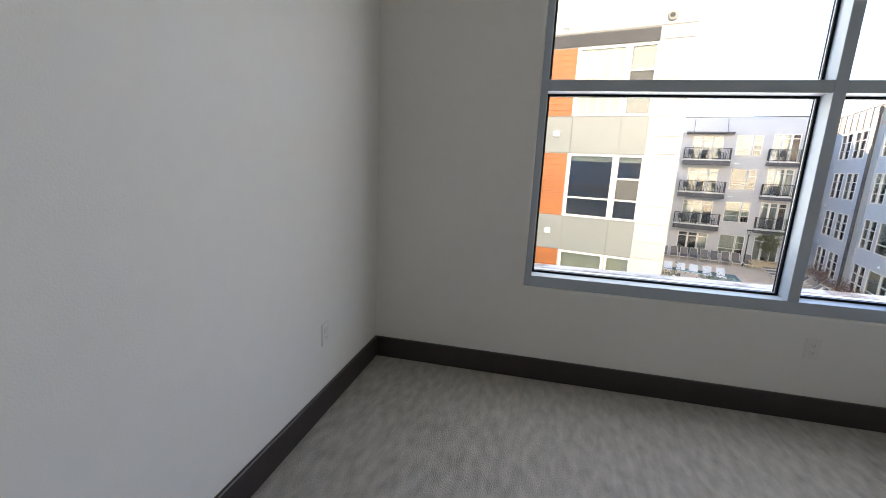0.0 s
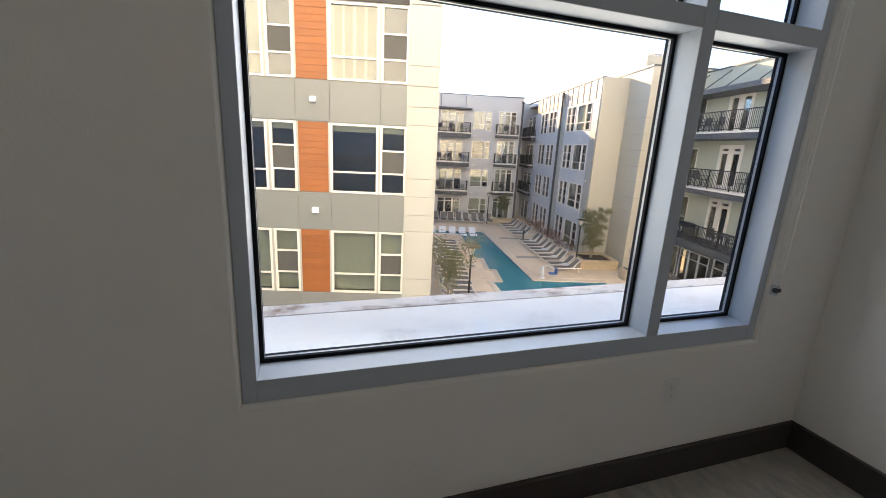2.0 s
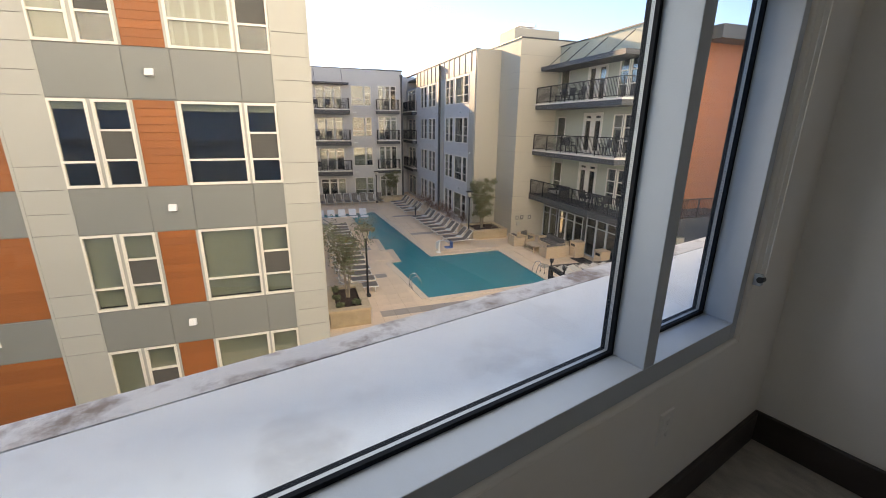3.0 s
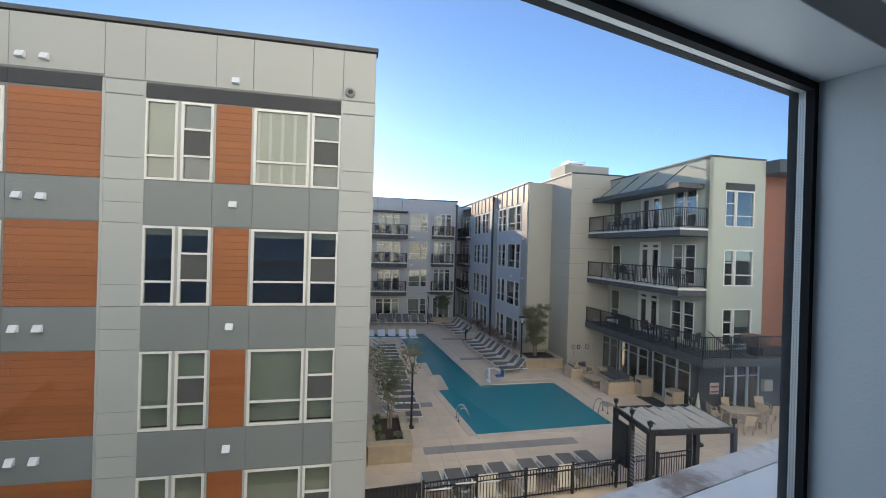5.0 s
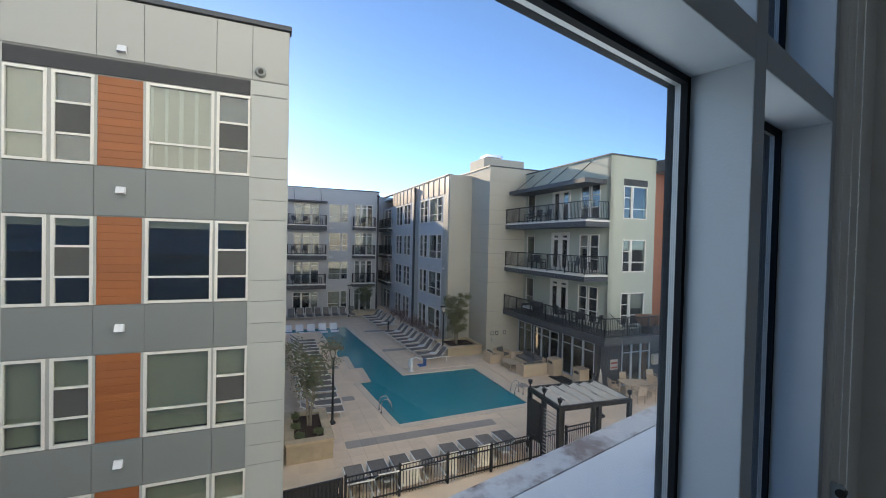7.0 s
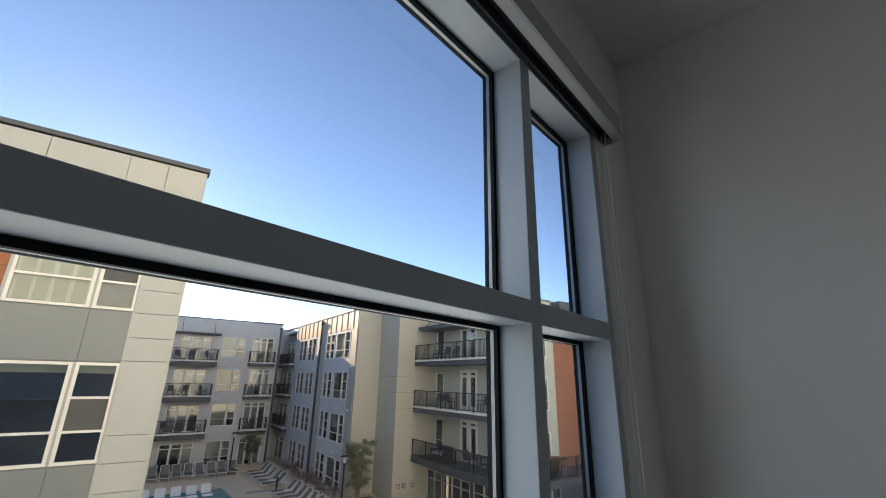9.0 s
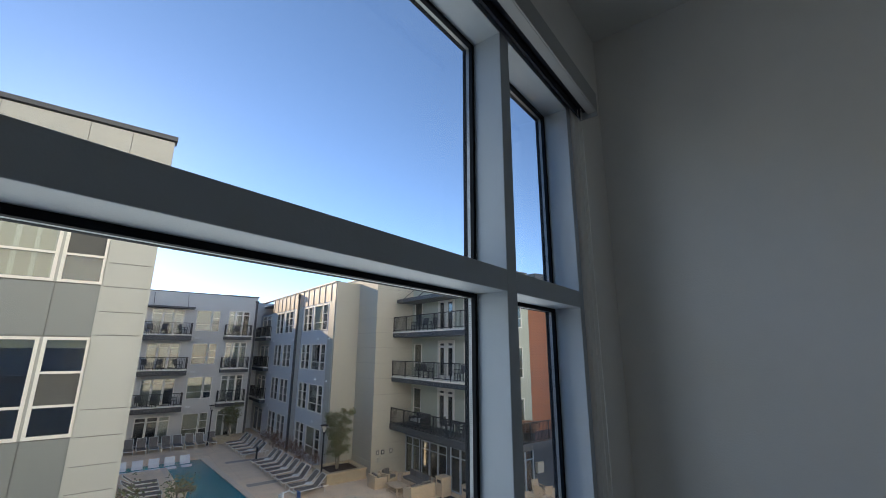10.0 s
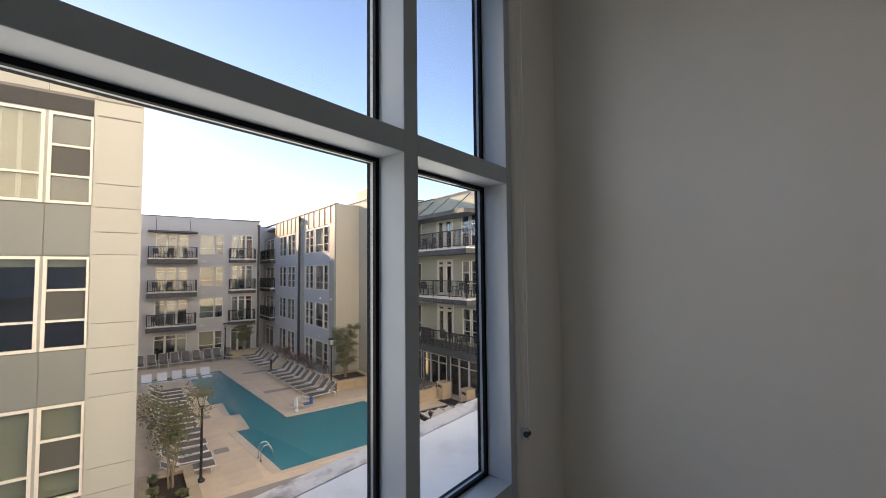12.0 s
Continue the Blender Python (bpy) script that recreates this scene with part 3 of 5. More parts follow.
shell(near_house, AX0, AX1, 0.22, 24.0, -0.2, AH, PANEL_LIGHT)
part("long_wing", Geo().box(-75, AX0, 0.0, 24.0, -0.2, AH), PANEL_LIGHT, near_house, "plain far end of the building")
part("parapet_cap", Geo().box(AX0, AX1 + 0.05, -0.06, 0.3, AH - 0.02, AH + 0.09), CHARCOAL, near_house, "dark metal roof edge")
# no rooms are built: a dark sheet and dark floors paint their shade
part("interior", Geo().quad((AX0, 1.6, 0), (AX1, 1.6, 0), (AX1, 1.6, AH - 1), (AX0, 1.6, AH - 1)), ROOM_SHADE, near_house, "dark sheet painted as the shade of rooms behind the windows")
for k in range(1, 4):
    part("interior_floor", Geo().box(AX0 + 0.1, AX1 - 0.1, 0.23, 1.6, ST * k, ST * k + 0.1), ROOM_SHADE, near_house)
blind_a = {3: [(0, BLIND_GREEN, 0.97), (1, BLIND_BLUE, 0.97)], 2: [(0, BLIND_GREEN, 0.10), (1, BLIND_GREEN, 0.10)], 1: [(0, BLIND_GREEN, 0.97), (1, BLIND_GREEN, 0.97)], 0: [(0, BLIND_GREEN, 0.97), (1, BLIND_GREEN, 0.97)]}
for k, (z0, z1) in enumerate(rows_a):
    for d, ws in bays:
        (a, b), (c, e) = ws
        facade_window(near_house, a, z0, b - a, z1 - z0, PAIR, blind_a[k], screens=True)
        # top row: painted reflection strips before the green blind
        top = [(0, REFLECTION_STRIP, 0.99), (0, BLIND_GREEN, 0.97), (1, BLIND_BLUE, 0.97)]
        facade_window(near_house, c, z0, e - c, z1 - z0, TWO, top if k == 3 else blind_a[k], screens=True)
        siding(near_house, b + 0.06, c - 0.06, z0, z1, 11)
        for x in (b + 0.004, c - 0.056):
            part("edge_trim", shared("window_trim", lambda: Geo().box(0, 0.052, -0.024, -0.001, 0, rows_a[0][1] - rows_a[0][0]).mesh("edge_trim", PANEL_LIGHT)), None, near_house, m=Matrix.Translation((x, 0, z0)))
        if k < 3:
            zb = rows_a[k + 1][0]
            for x0, x1 in ((a, b), (b, c), (c, c + 1.40), (c + 1.40, e)):
                panel(near_house, x0, x1, z1 + 0.02, zb - 0.02, PANEL_DARK)
            vent_hood(near_house, -1.58 + d, zb - 0.62)
        panel(near_house, a, e, -0.15, z0 - 0.02, PANEL_DARK) if k == 0 else None
    a, b = bays_extra[0]
    facade_window(near_house, a, z0, b - a, z1 - z0, TWO, blind_a[(k + 2) % 4], screens=True)
    siding(near_house, -6.44, -4.52, z0 - 0.02, z1 + 0.04, 11)
    if k < 3:
        zb = rows_a[k + 1][0]
        panel(near_house, -6.44, -4.52, z1 + 0.06, zb - 0.04, PANEL_DARK)
        panel(near_house, -8.72, -6.44, z1 + 0.06, zb - 0.04, PANEL_DARK)
        for x in (-6.18, -5.70):
            vent_hood(near_house, x, zb - 0.62)
    for x0, x1 in ((-4.50, -3.64), (1.05, 1.90), (-14.45, -13.6), (-9.6, -8.74)):
        zs = [z0 - 0.03, z0 + 0.5, z1 + 0.05, z1 + 0.55, z0 + ST - 0.03]
        zs = zs if k < 3 else zs[:3]
        for lo, hi in zip(zs, zs[1:]):
            panel(near_house, x0, x1, lo, hi, PANEL_LIGHT)
for x0, x1 in ((-4.50, -3.64), (1.05, 1.90)):
    panel(near_house, x0, x1, 11.72, 12.06, PANEL_LIGHT)
for x in (-4.50, -3.63, 1.045, 1.885):
    part("edge_trim", shared("edge_trim", lambda: Geo().box(-0.03, 0.03, -0.03, -0.001, -0.1, 12.06).mesh("edge_trim", PANEL_LIGHT)), None, near_house, m=Matrix.Translation((x, 0, 0)))
panel(near_house, -3.62, 1.03, 11.68, 12.04, PANEL_BLACK, -0.02, "strip")
panel(near_house, -6.44, -4.52, 11.74, 12.10, PANEL_BLACK, -0.02, "strip")
panel(near_house, -8.72, -6.44, 11.74, 12.10, PANEL_BLACK, -0.02, "strip")
xs = [-8.72, -7.2, -6.44, -4.50, -3.64, -2.05, -1.18, 0.27, 1.05, 1.90]
for x0, x1 in zip(xs, xs[1:]):
    panel(near_house, x0, x1, 12.08 if x0 > -4.6 else 12.14, AH - 0.05, PANEL_TOP)
vent_hood(near_house, -1.58, 12.2)
for x in (-6.18, -5.70):
    vent_hood(near_house, x, 12.32)
pipe = part("exhaust_port", Geo().lathe([(0.13, 0), (0.13, 0.05), (0.10, 0.09), (0.07, 0.09), (0.07, 0.02)], 16), PANEL_DARK, near_house, "round grey exhaust port", m=pose(1.24, -0.016, 12.28, 90))
part("duct", Geo().lathe([(0.065, 0.02), (0.065, 0.075)], 14), SLOT, pipe)


def railing(parent, pts, z, h=1.07, step=0.12, post_step=1.6):
    """A balcony railing along points of the plan: posts and rails, and the fine pickets as one part."""
    pickets = Geo()
    for (xa, ya), (xb, yb) in zip(pts, pts[1:]):
        d = Vector((xb - xa, yb - ya, 0))
        length = d.length
        d.normalize()
        turn = Matrix.Translation((xa, ya, z)) @ Matrix.Rotation(math.atan2(d.y, d.x), 4, "Z")
        part("top_rail", Geo().box(0, length, -0.03, 0.03, h - 0.05, h), RAIL, parent, m=turn)
        part("bottom_rail", Geo().box(0, length, -0.02, 0.02, 0.08, 0.12), RAIL, parent, m=turn)
        n = max(1, round(length / post_step))
        for i in range(n + 1):
            part("post", shared(("post", h), lambda: Geo().box(-0.025, 0.025, -0.025, 0.025, 0, h).mesh("post", RAIL)), None, parent, m=turn @ Matrix.Translation((length * i / n, 0, 0)))
        k = int(length / step)
        for i in range(1, k):
            pickets.box(length * i / k - 0.009, length * i / k + 0.009, -0.009, 0.009, 0.12, h - 0.05, turn)
    tagged(part("pickets", pickets, RAIL, parent), "black metal pickets", kind="stuff")


def balcony(parent, x0, x1, depth, z, m=None, ends=(True, True), thick=0.36, edge=VINYL):
    b = part("balcony", Geo().box(x0, x1, -depth, 0.0, z - thick, z - 0.07), CHARCOAL, parent, "dark balcony slab with black railing", m=m)
    part("edge_trim", Geo().box(x0 - 0.02, x1 + 0.02, -depth - 0.03, 0.0, z - 0.07, z + 0.03), edge, b, "pale slab edge")
    pts = [(x0 + 0.05, -depth + 0.05), (x1 - 0.05, -depth + 0.05)]
    if ends[0]:
        pts = [(x0 + 0.05, -0.05)] + pts
    if ends[1]:
        pts = pts + [(x1 - 0.05, -0.05)]
    railing(b, pts, z + 0.03)
    return b


def french_door(parent, x0, x1, z0, z1, m=None, leaves=2, transom=0.42, name="door", curtains=(), bar=0.09):
    w, h = x1 - x0, z1 - z0
    q = (h - transom) / h
    units = [(i / leaves, (i + 1) / leaves, [q]) for i in range(leaves)]
    return facade_window(parent, x0, z0, w, h, units, [(i, BLIND_WHITE, c) for i, c in enumerate(curtains) if c], m, name, VINYL, bar)


# the far building at the end of the pool
far_house = thing("apartment_building", "grey far apartment building with stacked balconies", "building", yard(0, 46.4))
floors = [0.12, 3.36, 6.47, 9.58]
FH = 13.55
holes = []
for k, f in enumerate(floors):
    holes += [(3.62, 6.25, f, f + 2.35), (7.2, 9.28, f + 0.42, f + 2.40), (10.0, 12.0, f, f + 2.5), (-1.6, 1.2, f + 0.4, f + 2.4)]
part("wall", holed(-6, 12.65, -0.2, FH, 0.0, 0.25, holes), GREY_SIDING, far_house)
shell(far_house, -6, 12.65, 0.25, 12, -0.2, FH, GREY_SIDING)
part("long_wing", Geo().box(-75, -6, 0.0, 12.0, -0.2, FH), GREY_SIDING, far_house, "plain far end of the building")
# dark sheet in place of rooms, shade put into its colour
part("interior", Geo().quad((-6, 1.5, 0), (12.6, 1.5, 0), (12.6, 1.5, FH - 1), (-6, 1.5, FH - 1)), ROOM_SHADE, far_house)
part("parapet_cap", Geo().box(-6, 9.9, -0.06, 0.3, FH, FH + 0.08), CHARCOAL, far_house)
part("parapet_cap", Geo().box(9.92, 12.7, -0.10, 0.3, FH - 0.02, FH + 0.10), CHARCOAL, far_house)
part("side_wall", holed(0, 5, -0.2, FH, 0, 0.2, []), GREY_SIDING, far_house, m=pose(12.65, 0.25, 0, 0, 0, 90))
part("recess_wall", Geo().box(12.66, 16, 4.6, 4.9, -0.2, FH), SHADE_SIDING, far_house)
for k, f in enumerate(floors):
    french_door(far_house, 3.62, 6.25, f, f + 2.35, leaves=3, curtains=((0, 0, 0.95), (0.95, 0.95, 0), (0.95, 0.95, 0.95), (0.95, 0.6, 0.95))[k])
    facade_window(far_house, 7.2, f + 0.42, 2.08, 1.98, TWO, [(0, BLIND_GREEN, 0.97), (1, BLIND_GREEN, 0.7)] if k < 2 else [(0, BLIND_WHITE, 0.97), (1, BLIND_WHITE, 0.5)] if k == 3 else [])
    french_door(far_house, 10.0, 12.0, f, f + 2.5, leaves=3, curtains=(0.95, 0.95, 0) if k % 2 else (0.95, 0.8, 0.95))
    facade_window(far_house, -1.6, f + 0.4, 2.8, 2.0, TWO)
    if k:
        balcony(far_house, 3.0, 6.9, 1.1, f, thick=0.5)
        balcony(far_house, 9.75, 12.2, 0.7, f)
        for x in (7.4, 7.6):
            vent_hood(far_house, x, f - 0.32, 0.12)
awning = part("awning", Geo().box(3.0, 6.9, -1.1, 0, 12.0, 12.15), CHARCOAL, far_house, "flat dark awning on rods")
for x in (3.6, 6.3):
    part("rod", Geo().tube([(x, -1.05, 12.15), (x, 0, 13.4)], 0.025, 5), CHARCOAL, awning)
part("downpipe", Geo().box(12.48, 12.66, -0.14, -0.01, 0, 13.0).box(12.40, 12.72, -0.2, 0, 13.0, 13.2), CHARCOAL, far_house, "dark downpipe")

# the grey wing along the pool, its shade's blue put into the siding
wing = thing("apartment_building", "grey apartment wing, blue of shade in its colour, with white windows and downpipe", "building", yard(14.3, 51.0, 0, -90))
rows_w = [(0.52 + 3.1 * k, 2.56 + 3.1 * k) for k in range(4)]
WH, WL = 13.42, 20.92
slots = [(6.30, 8.50), (9.15, 11.35), (14.30, 16.25), (16.72, 19.60)]
side_doors = [(1.0, 4.2, f, f + 2.3) for f in floors]
part("wall", holed(0, WL, -0.2, 12.0, 0, 0.25, [(a, b, c, d) for a, b in slots for c, d in rows_w] + side_doors), SHADE_SIDING, wing)
# band painted tan as if sunlit
part("top_band", Geo().box(4.6, WL, -0.02, 0.25, 12.0, WH), SUNLIT_BAND, wing, "top band with vertical battens, tan of sunlight in its colour")
for i in range(13):
    x = 5.0 + i * 1.25
    part("batten", shared("batten", lambda: Geo().box(-0.03, 0.03, -0.05, -0.018, 12.0, WH).mesh("batten", SUNLIT_BAND)), None, wing, m=Matrix.Translation((x, 0, 0)))
part("parapet_cap", Geo().box(0, WL + 0.05, -0.07, 0.3, WH, WH + 0.08), CHARCOAL, wing)
part("end_wall", Geo().box(WL, WL + 0.2, 0, 2.0, -0.2, WH), BEIGE_SIDING, wing, "beige end wall")
part("roof", Geo().box(0, WL, 0.25, 10, WH - 0.5, WH - 0.35), ROOF, wing)
part("back_wall", Geo().box(0, WL, 10, 10.2, -0.2, WH), SHADE_SIDING, wing)
# room shade painted as one dark sheet behind the windows
part("interior", Geo().quad((0, 1.5, 0), (WL, 1.5, 0), (WL, 1.5, WH - 1), (0, 1.5, WH - 1)), ROOM_SHADE, wing)
for x0, x1 in ((12.2, 13.9), (19.9, WL)):
    part("pilaster", Geo().box(x0, x1, -0.04, -0.001, -0.1, 12.0), PANEL_TOP, wing, "pale vertical strip")
for k, (z0, z1) in enumerate(rows_w):
    for i, (a, b) in enumerate(slots):
        facade_window(wing, a, z0, b - a, z1 - z0, TWO if i == 3 else PAIR_SMALL, [(0, BLIND_GREEN, 0.97)] if (i + k) % 3 == 0 else [(0, BLIND_WHITE, 0.5)] if (i + k) % 3 == 1 else [])
    for x in (5.9, 12.0, 18.0, 20.3):
        if k:
            vent_hood(wing, x, z0 - 0.75, 0.14)
for x in (12.85,):
    part("downpipe", Geo().box(x - 0.1, x + 0.1, -0.2, -0.042, 0, 12.9).box(x - 0.18, x + 0.18, -0.26, -0.042, 12.9, 13.25), CHARCOAL, wing, "dark downpipe with hopper")
for k, f in enumerate(floors):
    if k:
        balcony(wing, 0.2, 4.6, 0.5, f)
    french_door(wing, 1.0, 4.2, f, f + 2.3)

# the plain stair tower
tower = thing("stair_tower", "plain beige stucco stair tower with horizontal joints", "building", yard(16.2, 26.95))
TH_ = 13.75
for k in range(13):
    z0, z1 = -0.1 + k * 1.07, min(TH_, -0.1 + (k + 1) * 1.07)
    part("course", Geo().box(0, 4.2, 0, 6.0, z0 + 0.008, z1 - 0.008), BEIGE_SIDING, tower)
part("core", Geo().box(0.02, 4.18, 0.02, 5.98, -0.1, TH_ - 0.05), BACKING, tower)
part("parapet_cap", Geo().box(-0.05, 4.25, -0.05, 6.05, TH_, TH_ + 0.08), CHARCOAL, tower)
hood = part("roof_housing", Geo().box(0.3, 3.9, 1.6, 4.0, TH_ + 0.08, TH_ + 0.95), BEIGE_SIDING, tower, "pale roof housing")
part("roof_vent", Geo().box(1.0, 2.0, 2.2, 3.0, TH_ + 0.95, TH_ + 1.15).box(0.8, 2.2, 2.0, 3.2, TH_ + 1.15, TH_ + 1.35), STEEL, hood, "metal roof vent")
for x, material in ((0.35, BACKING), (0.75, CHARCOAL), (1.4, BACKING)):
    sg = part("sign", Geo().box(x, x + 0.26, -0.02, -0.001, 1.35, 1.65), material, tower, "small wall sign")
    part("mark", Geo().box(x + 0.07, x + 0.19, -0.024, -0.0195, 1.42, 1.58), SIGN_WHITE, sg)
part("post_box", Geo().chamfer(0.45, 0.7, -0.1, 0, 0.9, 1.2, 0.01), PANEL_LIGHT, tower)

# the corner building with balconies over the terrace
corner = thing("apartment_building", "pale green corner building with deep balconies", "building", yard(19.3, 18.4))
CH, CL, CD = 13.35, 3.50, 8.6
rows_c = [(f + 0.17, f + 2.08) for f in floors[1:]]
part("wall", holed(0, CL, 3.0, CH, 0, 0.25, [(0.98, 2.82, a, b) for a, b in rows_c]), GREEN_SIDING, corner)
WEST = pose(0, CD, 0, 0, 0, -90)     # x runs towards the corner along the west face
west_holes = []
for f in floors[1:]:
    west_holes += [(0.40, 1.40, f + 0.35, f + 2.30), (3.35, 5.2, f, f + 2.5), (6.15, 7.85, f + 0.15, f + 2.35)]
part("west_wall", holed(0, CD, 3.0, CH, 0, 0.25, west_holes), GREEN_SIDING, corner, m=WEST)
part("roof", Geo().box(0.25, 12, 0.25, CD, CH - 0.5, CH - 0.35), ROOF, corner)
part("parapet_cap", Geo().box(-0.06, CL, -0.06, 0.3, CH, CH + 0.08), CHARCOAL, corner)
part("parapet_cap", Geo().box(-0.06, 0.3, 0.3, CD, CH, CH + 0.08), CHARCOAL, corner)
# two dark sheets paint the shade inside the upper storeys
part("interior", Geo().quad((0.3, 1.5, 3.1), (CL + 4, 1.5, 3.1), (CL + 4, 1.5, CH - 1), (0.3, 1.5, CH - 1)), ROOM_SHADE, corner)
part("interior", Geo().quad((1.6, CD, 3.1), (1.6, 1.6, 3.1), (1.6, 1.6, CH - 1), (1.6, CD, CH - 1)), ROOM_SHADE, corner)
bay = part("orange_bay", Geo().box(CL, 12, 0.002, 0.3, -0.1, CH - 0.7), ORANGE, corner, "orange plank bay", m=Matrix.Translation((0, 0.5, 0)))
siding(bay, CL + 0.01, 12, 0.0, CH - 0.7, 69)
part("bay_cap", Geo().box(CL + 0.01, 12, -0.75, 0.8, CH - 0.7, CH - 0.03), CHARCOAL, corner, "dark cap over the orange bay")
for i, (z0, z1) in enumerate(rows_c):
    facade_window(corner, 0.98, z0, 1.84, z1 - z0, TWO_MIRROR, [(1, BLIND_WHITE, 0.5)] if i == 0 else [])
part("strip", Geo().box(0.98, 2.82, -0.02, -0.001, rows_c[2][1] + 0.03, rows_c[2][1] + 0.40), PANEL_BLACK, corner)
for k, f in enumerate(floors[1:]):
    facade_window(corner, 0.40, f + 0.35, 1.0, 1.95, [(0, 1, [0.3])], (), WEST)
    french_door(corner, 3.35, 5.2, f, f + 2.5, WEST, bar=0.20)
    facade_window(corner, 6.15, f + 0.15, 1.7, 2.2, PAIR_SMALL, [(0, BLIND_WHITE, 0.4)] if k == 1 else [], WEST)
for f in floors[2:]:
    balcony(corner, 0.02, CD - 0.02, 1.7, f, WEST, (False, True))
terrace = part("terrace_slab", Geo().box(-1.75, 6.2, -1.70, CD - 0.02, 2.92, 3.30), CHARCOAL, corner, "dark terrace slab with black railing")
railing(terrace, [(-1.68, CD - 0.1), (-1.68, -1.63), (6.1, -1.63)], 3.30)
awning = part("awning", Geo().box(0.3, 8.3, -1.6, 0, 11.72, 11.98), CHARCOAL, corner, "flat dark awning hung on rods", m=WEST)
for x in (1.1, 3.0, 4.8, 7.0):
    part("rod", Geo().tube([(x, -1.5, 11.98), (x, 0, 13.2)], 0.03, 6), CHARCOAL, awning)
# ground floor: dark walls with shop windows
GW = pose(-0.35, CD, 0, 0, 0, -90)
gf = [(0.05, 1.85, 0.0, 2.4), (2.05, 4.85, 0.0, 2.4), (5.2, 8.1, 0.0, 2.5)]
part("ground_wall", holed(0, CD, -0.1, 2.92, 0, 0.2, gf), CHARCOAL, corner, m=GW)
for i, (a, b, c, d) in enumerate(gf):
    n = 2 if i == 0 else 3
    facade_window(corner, a, c, b - a, d - c, [(j / n, (j + 1) / n, [0.78]) for j in range(n)], (), GW, "shop_window", ALU, 0.06)
part("ground_wall", holed(-0.35, 12, -0.1, 2.92, 0, 0.2, [(1.20, 3.43, 0.0, 2.45)]), CHARCOAL, corner)
facade_window(corner, 1.20, 0.0, 2.23, 2.45, [(j / 3, (j + 1) / 3, [0.78]) for j in range(3)], (), None, "shop_window", ALU, 0.06)
# dark floor and walls paint the shade inside the ground floor
part("interior_floor", Geo().box(-0.14, 12, 0.21, CD, 0.005, 0.04), ROOM_SHADE, corner)
part("interior", Geo().box(1.6, 12, 1.6, 1.7, 0, 2.9).box(1.5, 1.6, 1.7, CD, 0, 2.9), ROOM_SHADE, corner)
sg = part("sign", Geo().box(0.36, 0.90, -0.03, -0.001, 1.02, 1.60), SIGN_WHITE, corner, "pool rules sign with red bands")
for z in (1.10, 1.36):
    part("band", Geo().box(0.39, 0.87, -0.034, -0.0295, z, z + 0.09), SIGN_RED, sg)
part("meter_box", Geo().chamfer(3.58, 4.15, -0.2, 0, 1.08, 1.68, 0.02), BEIGE_SIDING, corner, "pale meter box")

# ---------------------------------------------------------------- ground, deck and pool
setting("ground", Geo().box(-900, 900, -900, 900, GROUND - 1.9, GROUND - 1.7), GRASS, "bare ground around the buildings", "ground")
POOL = [(6.9, 17.75), (13.85, 17.95), (13.85, 24.25), (9.05, 24.25), (8.0, 39.4), (2.6, 39.4), (2.6, 37.9), (5.6, 37.9), (5.9, 29.3), (6.55, 29.3), (6.5, 26.4), (7.0, 26.4), (6.95, 23.75), (6.3, 23.75)]


def inside(u, v, poly):
    hit = False
    for (a, b), (c, d) in zip(poly, poly[1:] + poly[:1]):
        if (b > v) != (d > v) and u < (c - a) * (v - b) / (d - b) + a:
            hit = not hit
    return hit


def edge_distance(u, v, poly):
    best = 99.0
    for (a, b), (c, d) in zip(poly, poly[1:] + poly[:1]):
        e, p = Vector((c - a, d - b)), Vector((u - a, v - b))
        t = max(0, min(1, p.dot(e) / e.length_squared))
        best = min(best, (p - t * e).length)
    return best


DECK = [(-4.0, 8.0), (34.0, 8.0), (34.0, 60.0), (-4.0, 60.0)]
bm = bmesh.new()
for poly in (DECK, POOL):
    vs = [bm.verts.new((u, v, 0)) for u, v in poly]
    for p, q in zip(vs, vs[1:] + vs[:1]):
        bm.edges.new((p, q))
bmesh.ops.triangle_fill(bm, use_beauty=True, edges=bm.edges)
for f in bm.faces:
    if f.normal.z < 0:
        f.normal_flip()
me = bpy.data.meshes.new("pavement")
bm.to_mesh(me)
bm.free()
me.materials.append(PAVER)
pavement = setting("pavement", me, None, "tan paved pool deck with darker bands", "pavement", m=yard(0, 0, -0.018))

basin = Geo()
for (a, b), (c, d) in zip(POOL, POOL[1:] + POOL[:1]):
    basin.quad((a, b, -1.25), (c, d, -1.25), (c, d, -0.02), (a, b, -0.02))
basin.v += [Vector((u, v, -1.25)) for u, v in POOL]
basin.f.append(tuple(range(len(basin.v) - len(POOL), len(basin.v))))
setting("pool_basin", basin, POOL_TILE, "teal tiled swimming pool basin", "pool", m=yard(0, 0))
wg = Geo()
wg.v += [Vector((u, v, 0)) for u, v in POOL]
wg.f.append(tuple(range(len(POOL))))
water = setting("water", wg, WATER, "calm teal pool water", "water", m=yard(0, 0, -0.055))
water.visible_shadow = False
setting("sun_shelf", Geo().box(2.6, 7.9, 37.3, 39.39, -1.2, -0.28), POOL_TILE, "shallow sun shelf in the pool", "pool", m=yard(0, 0))

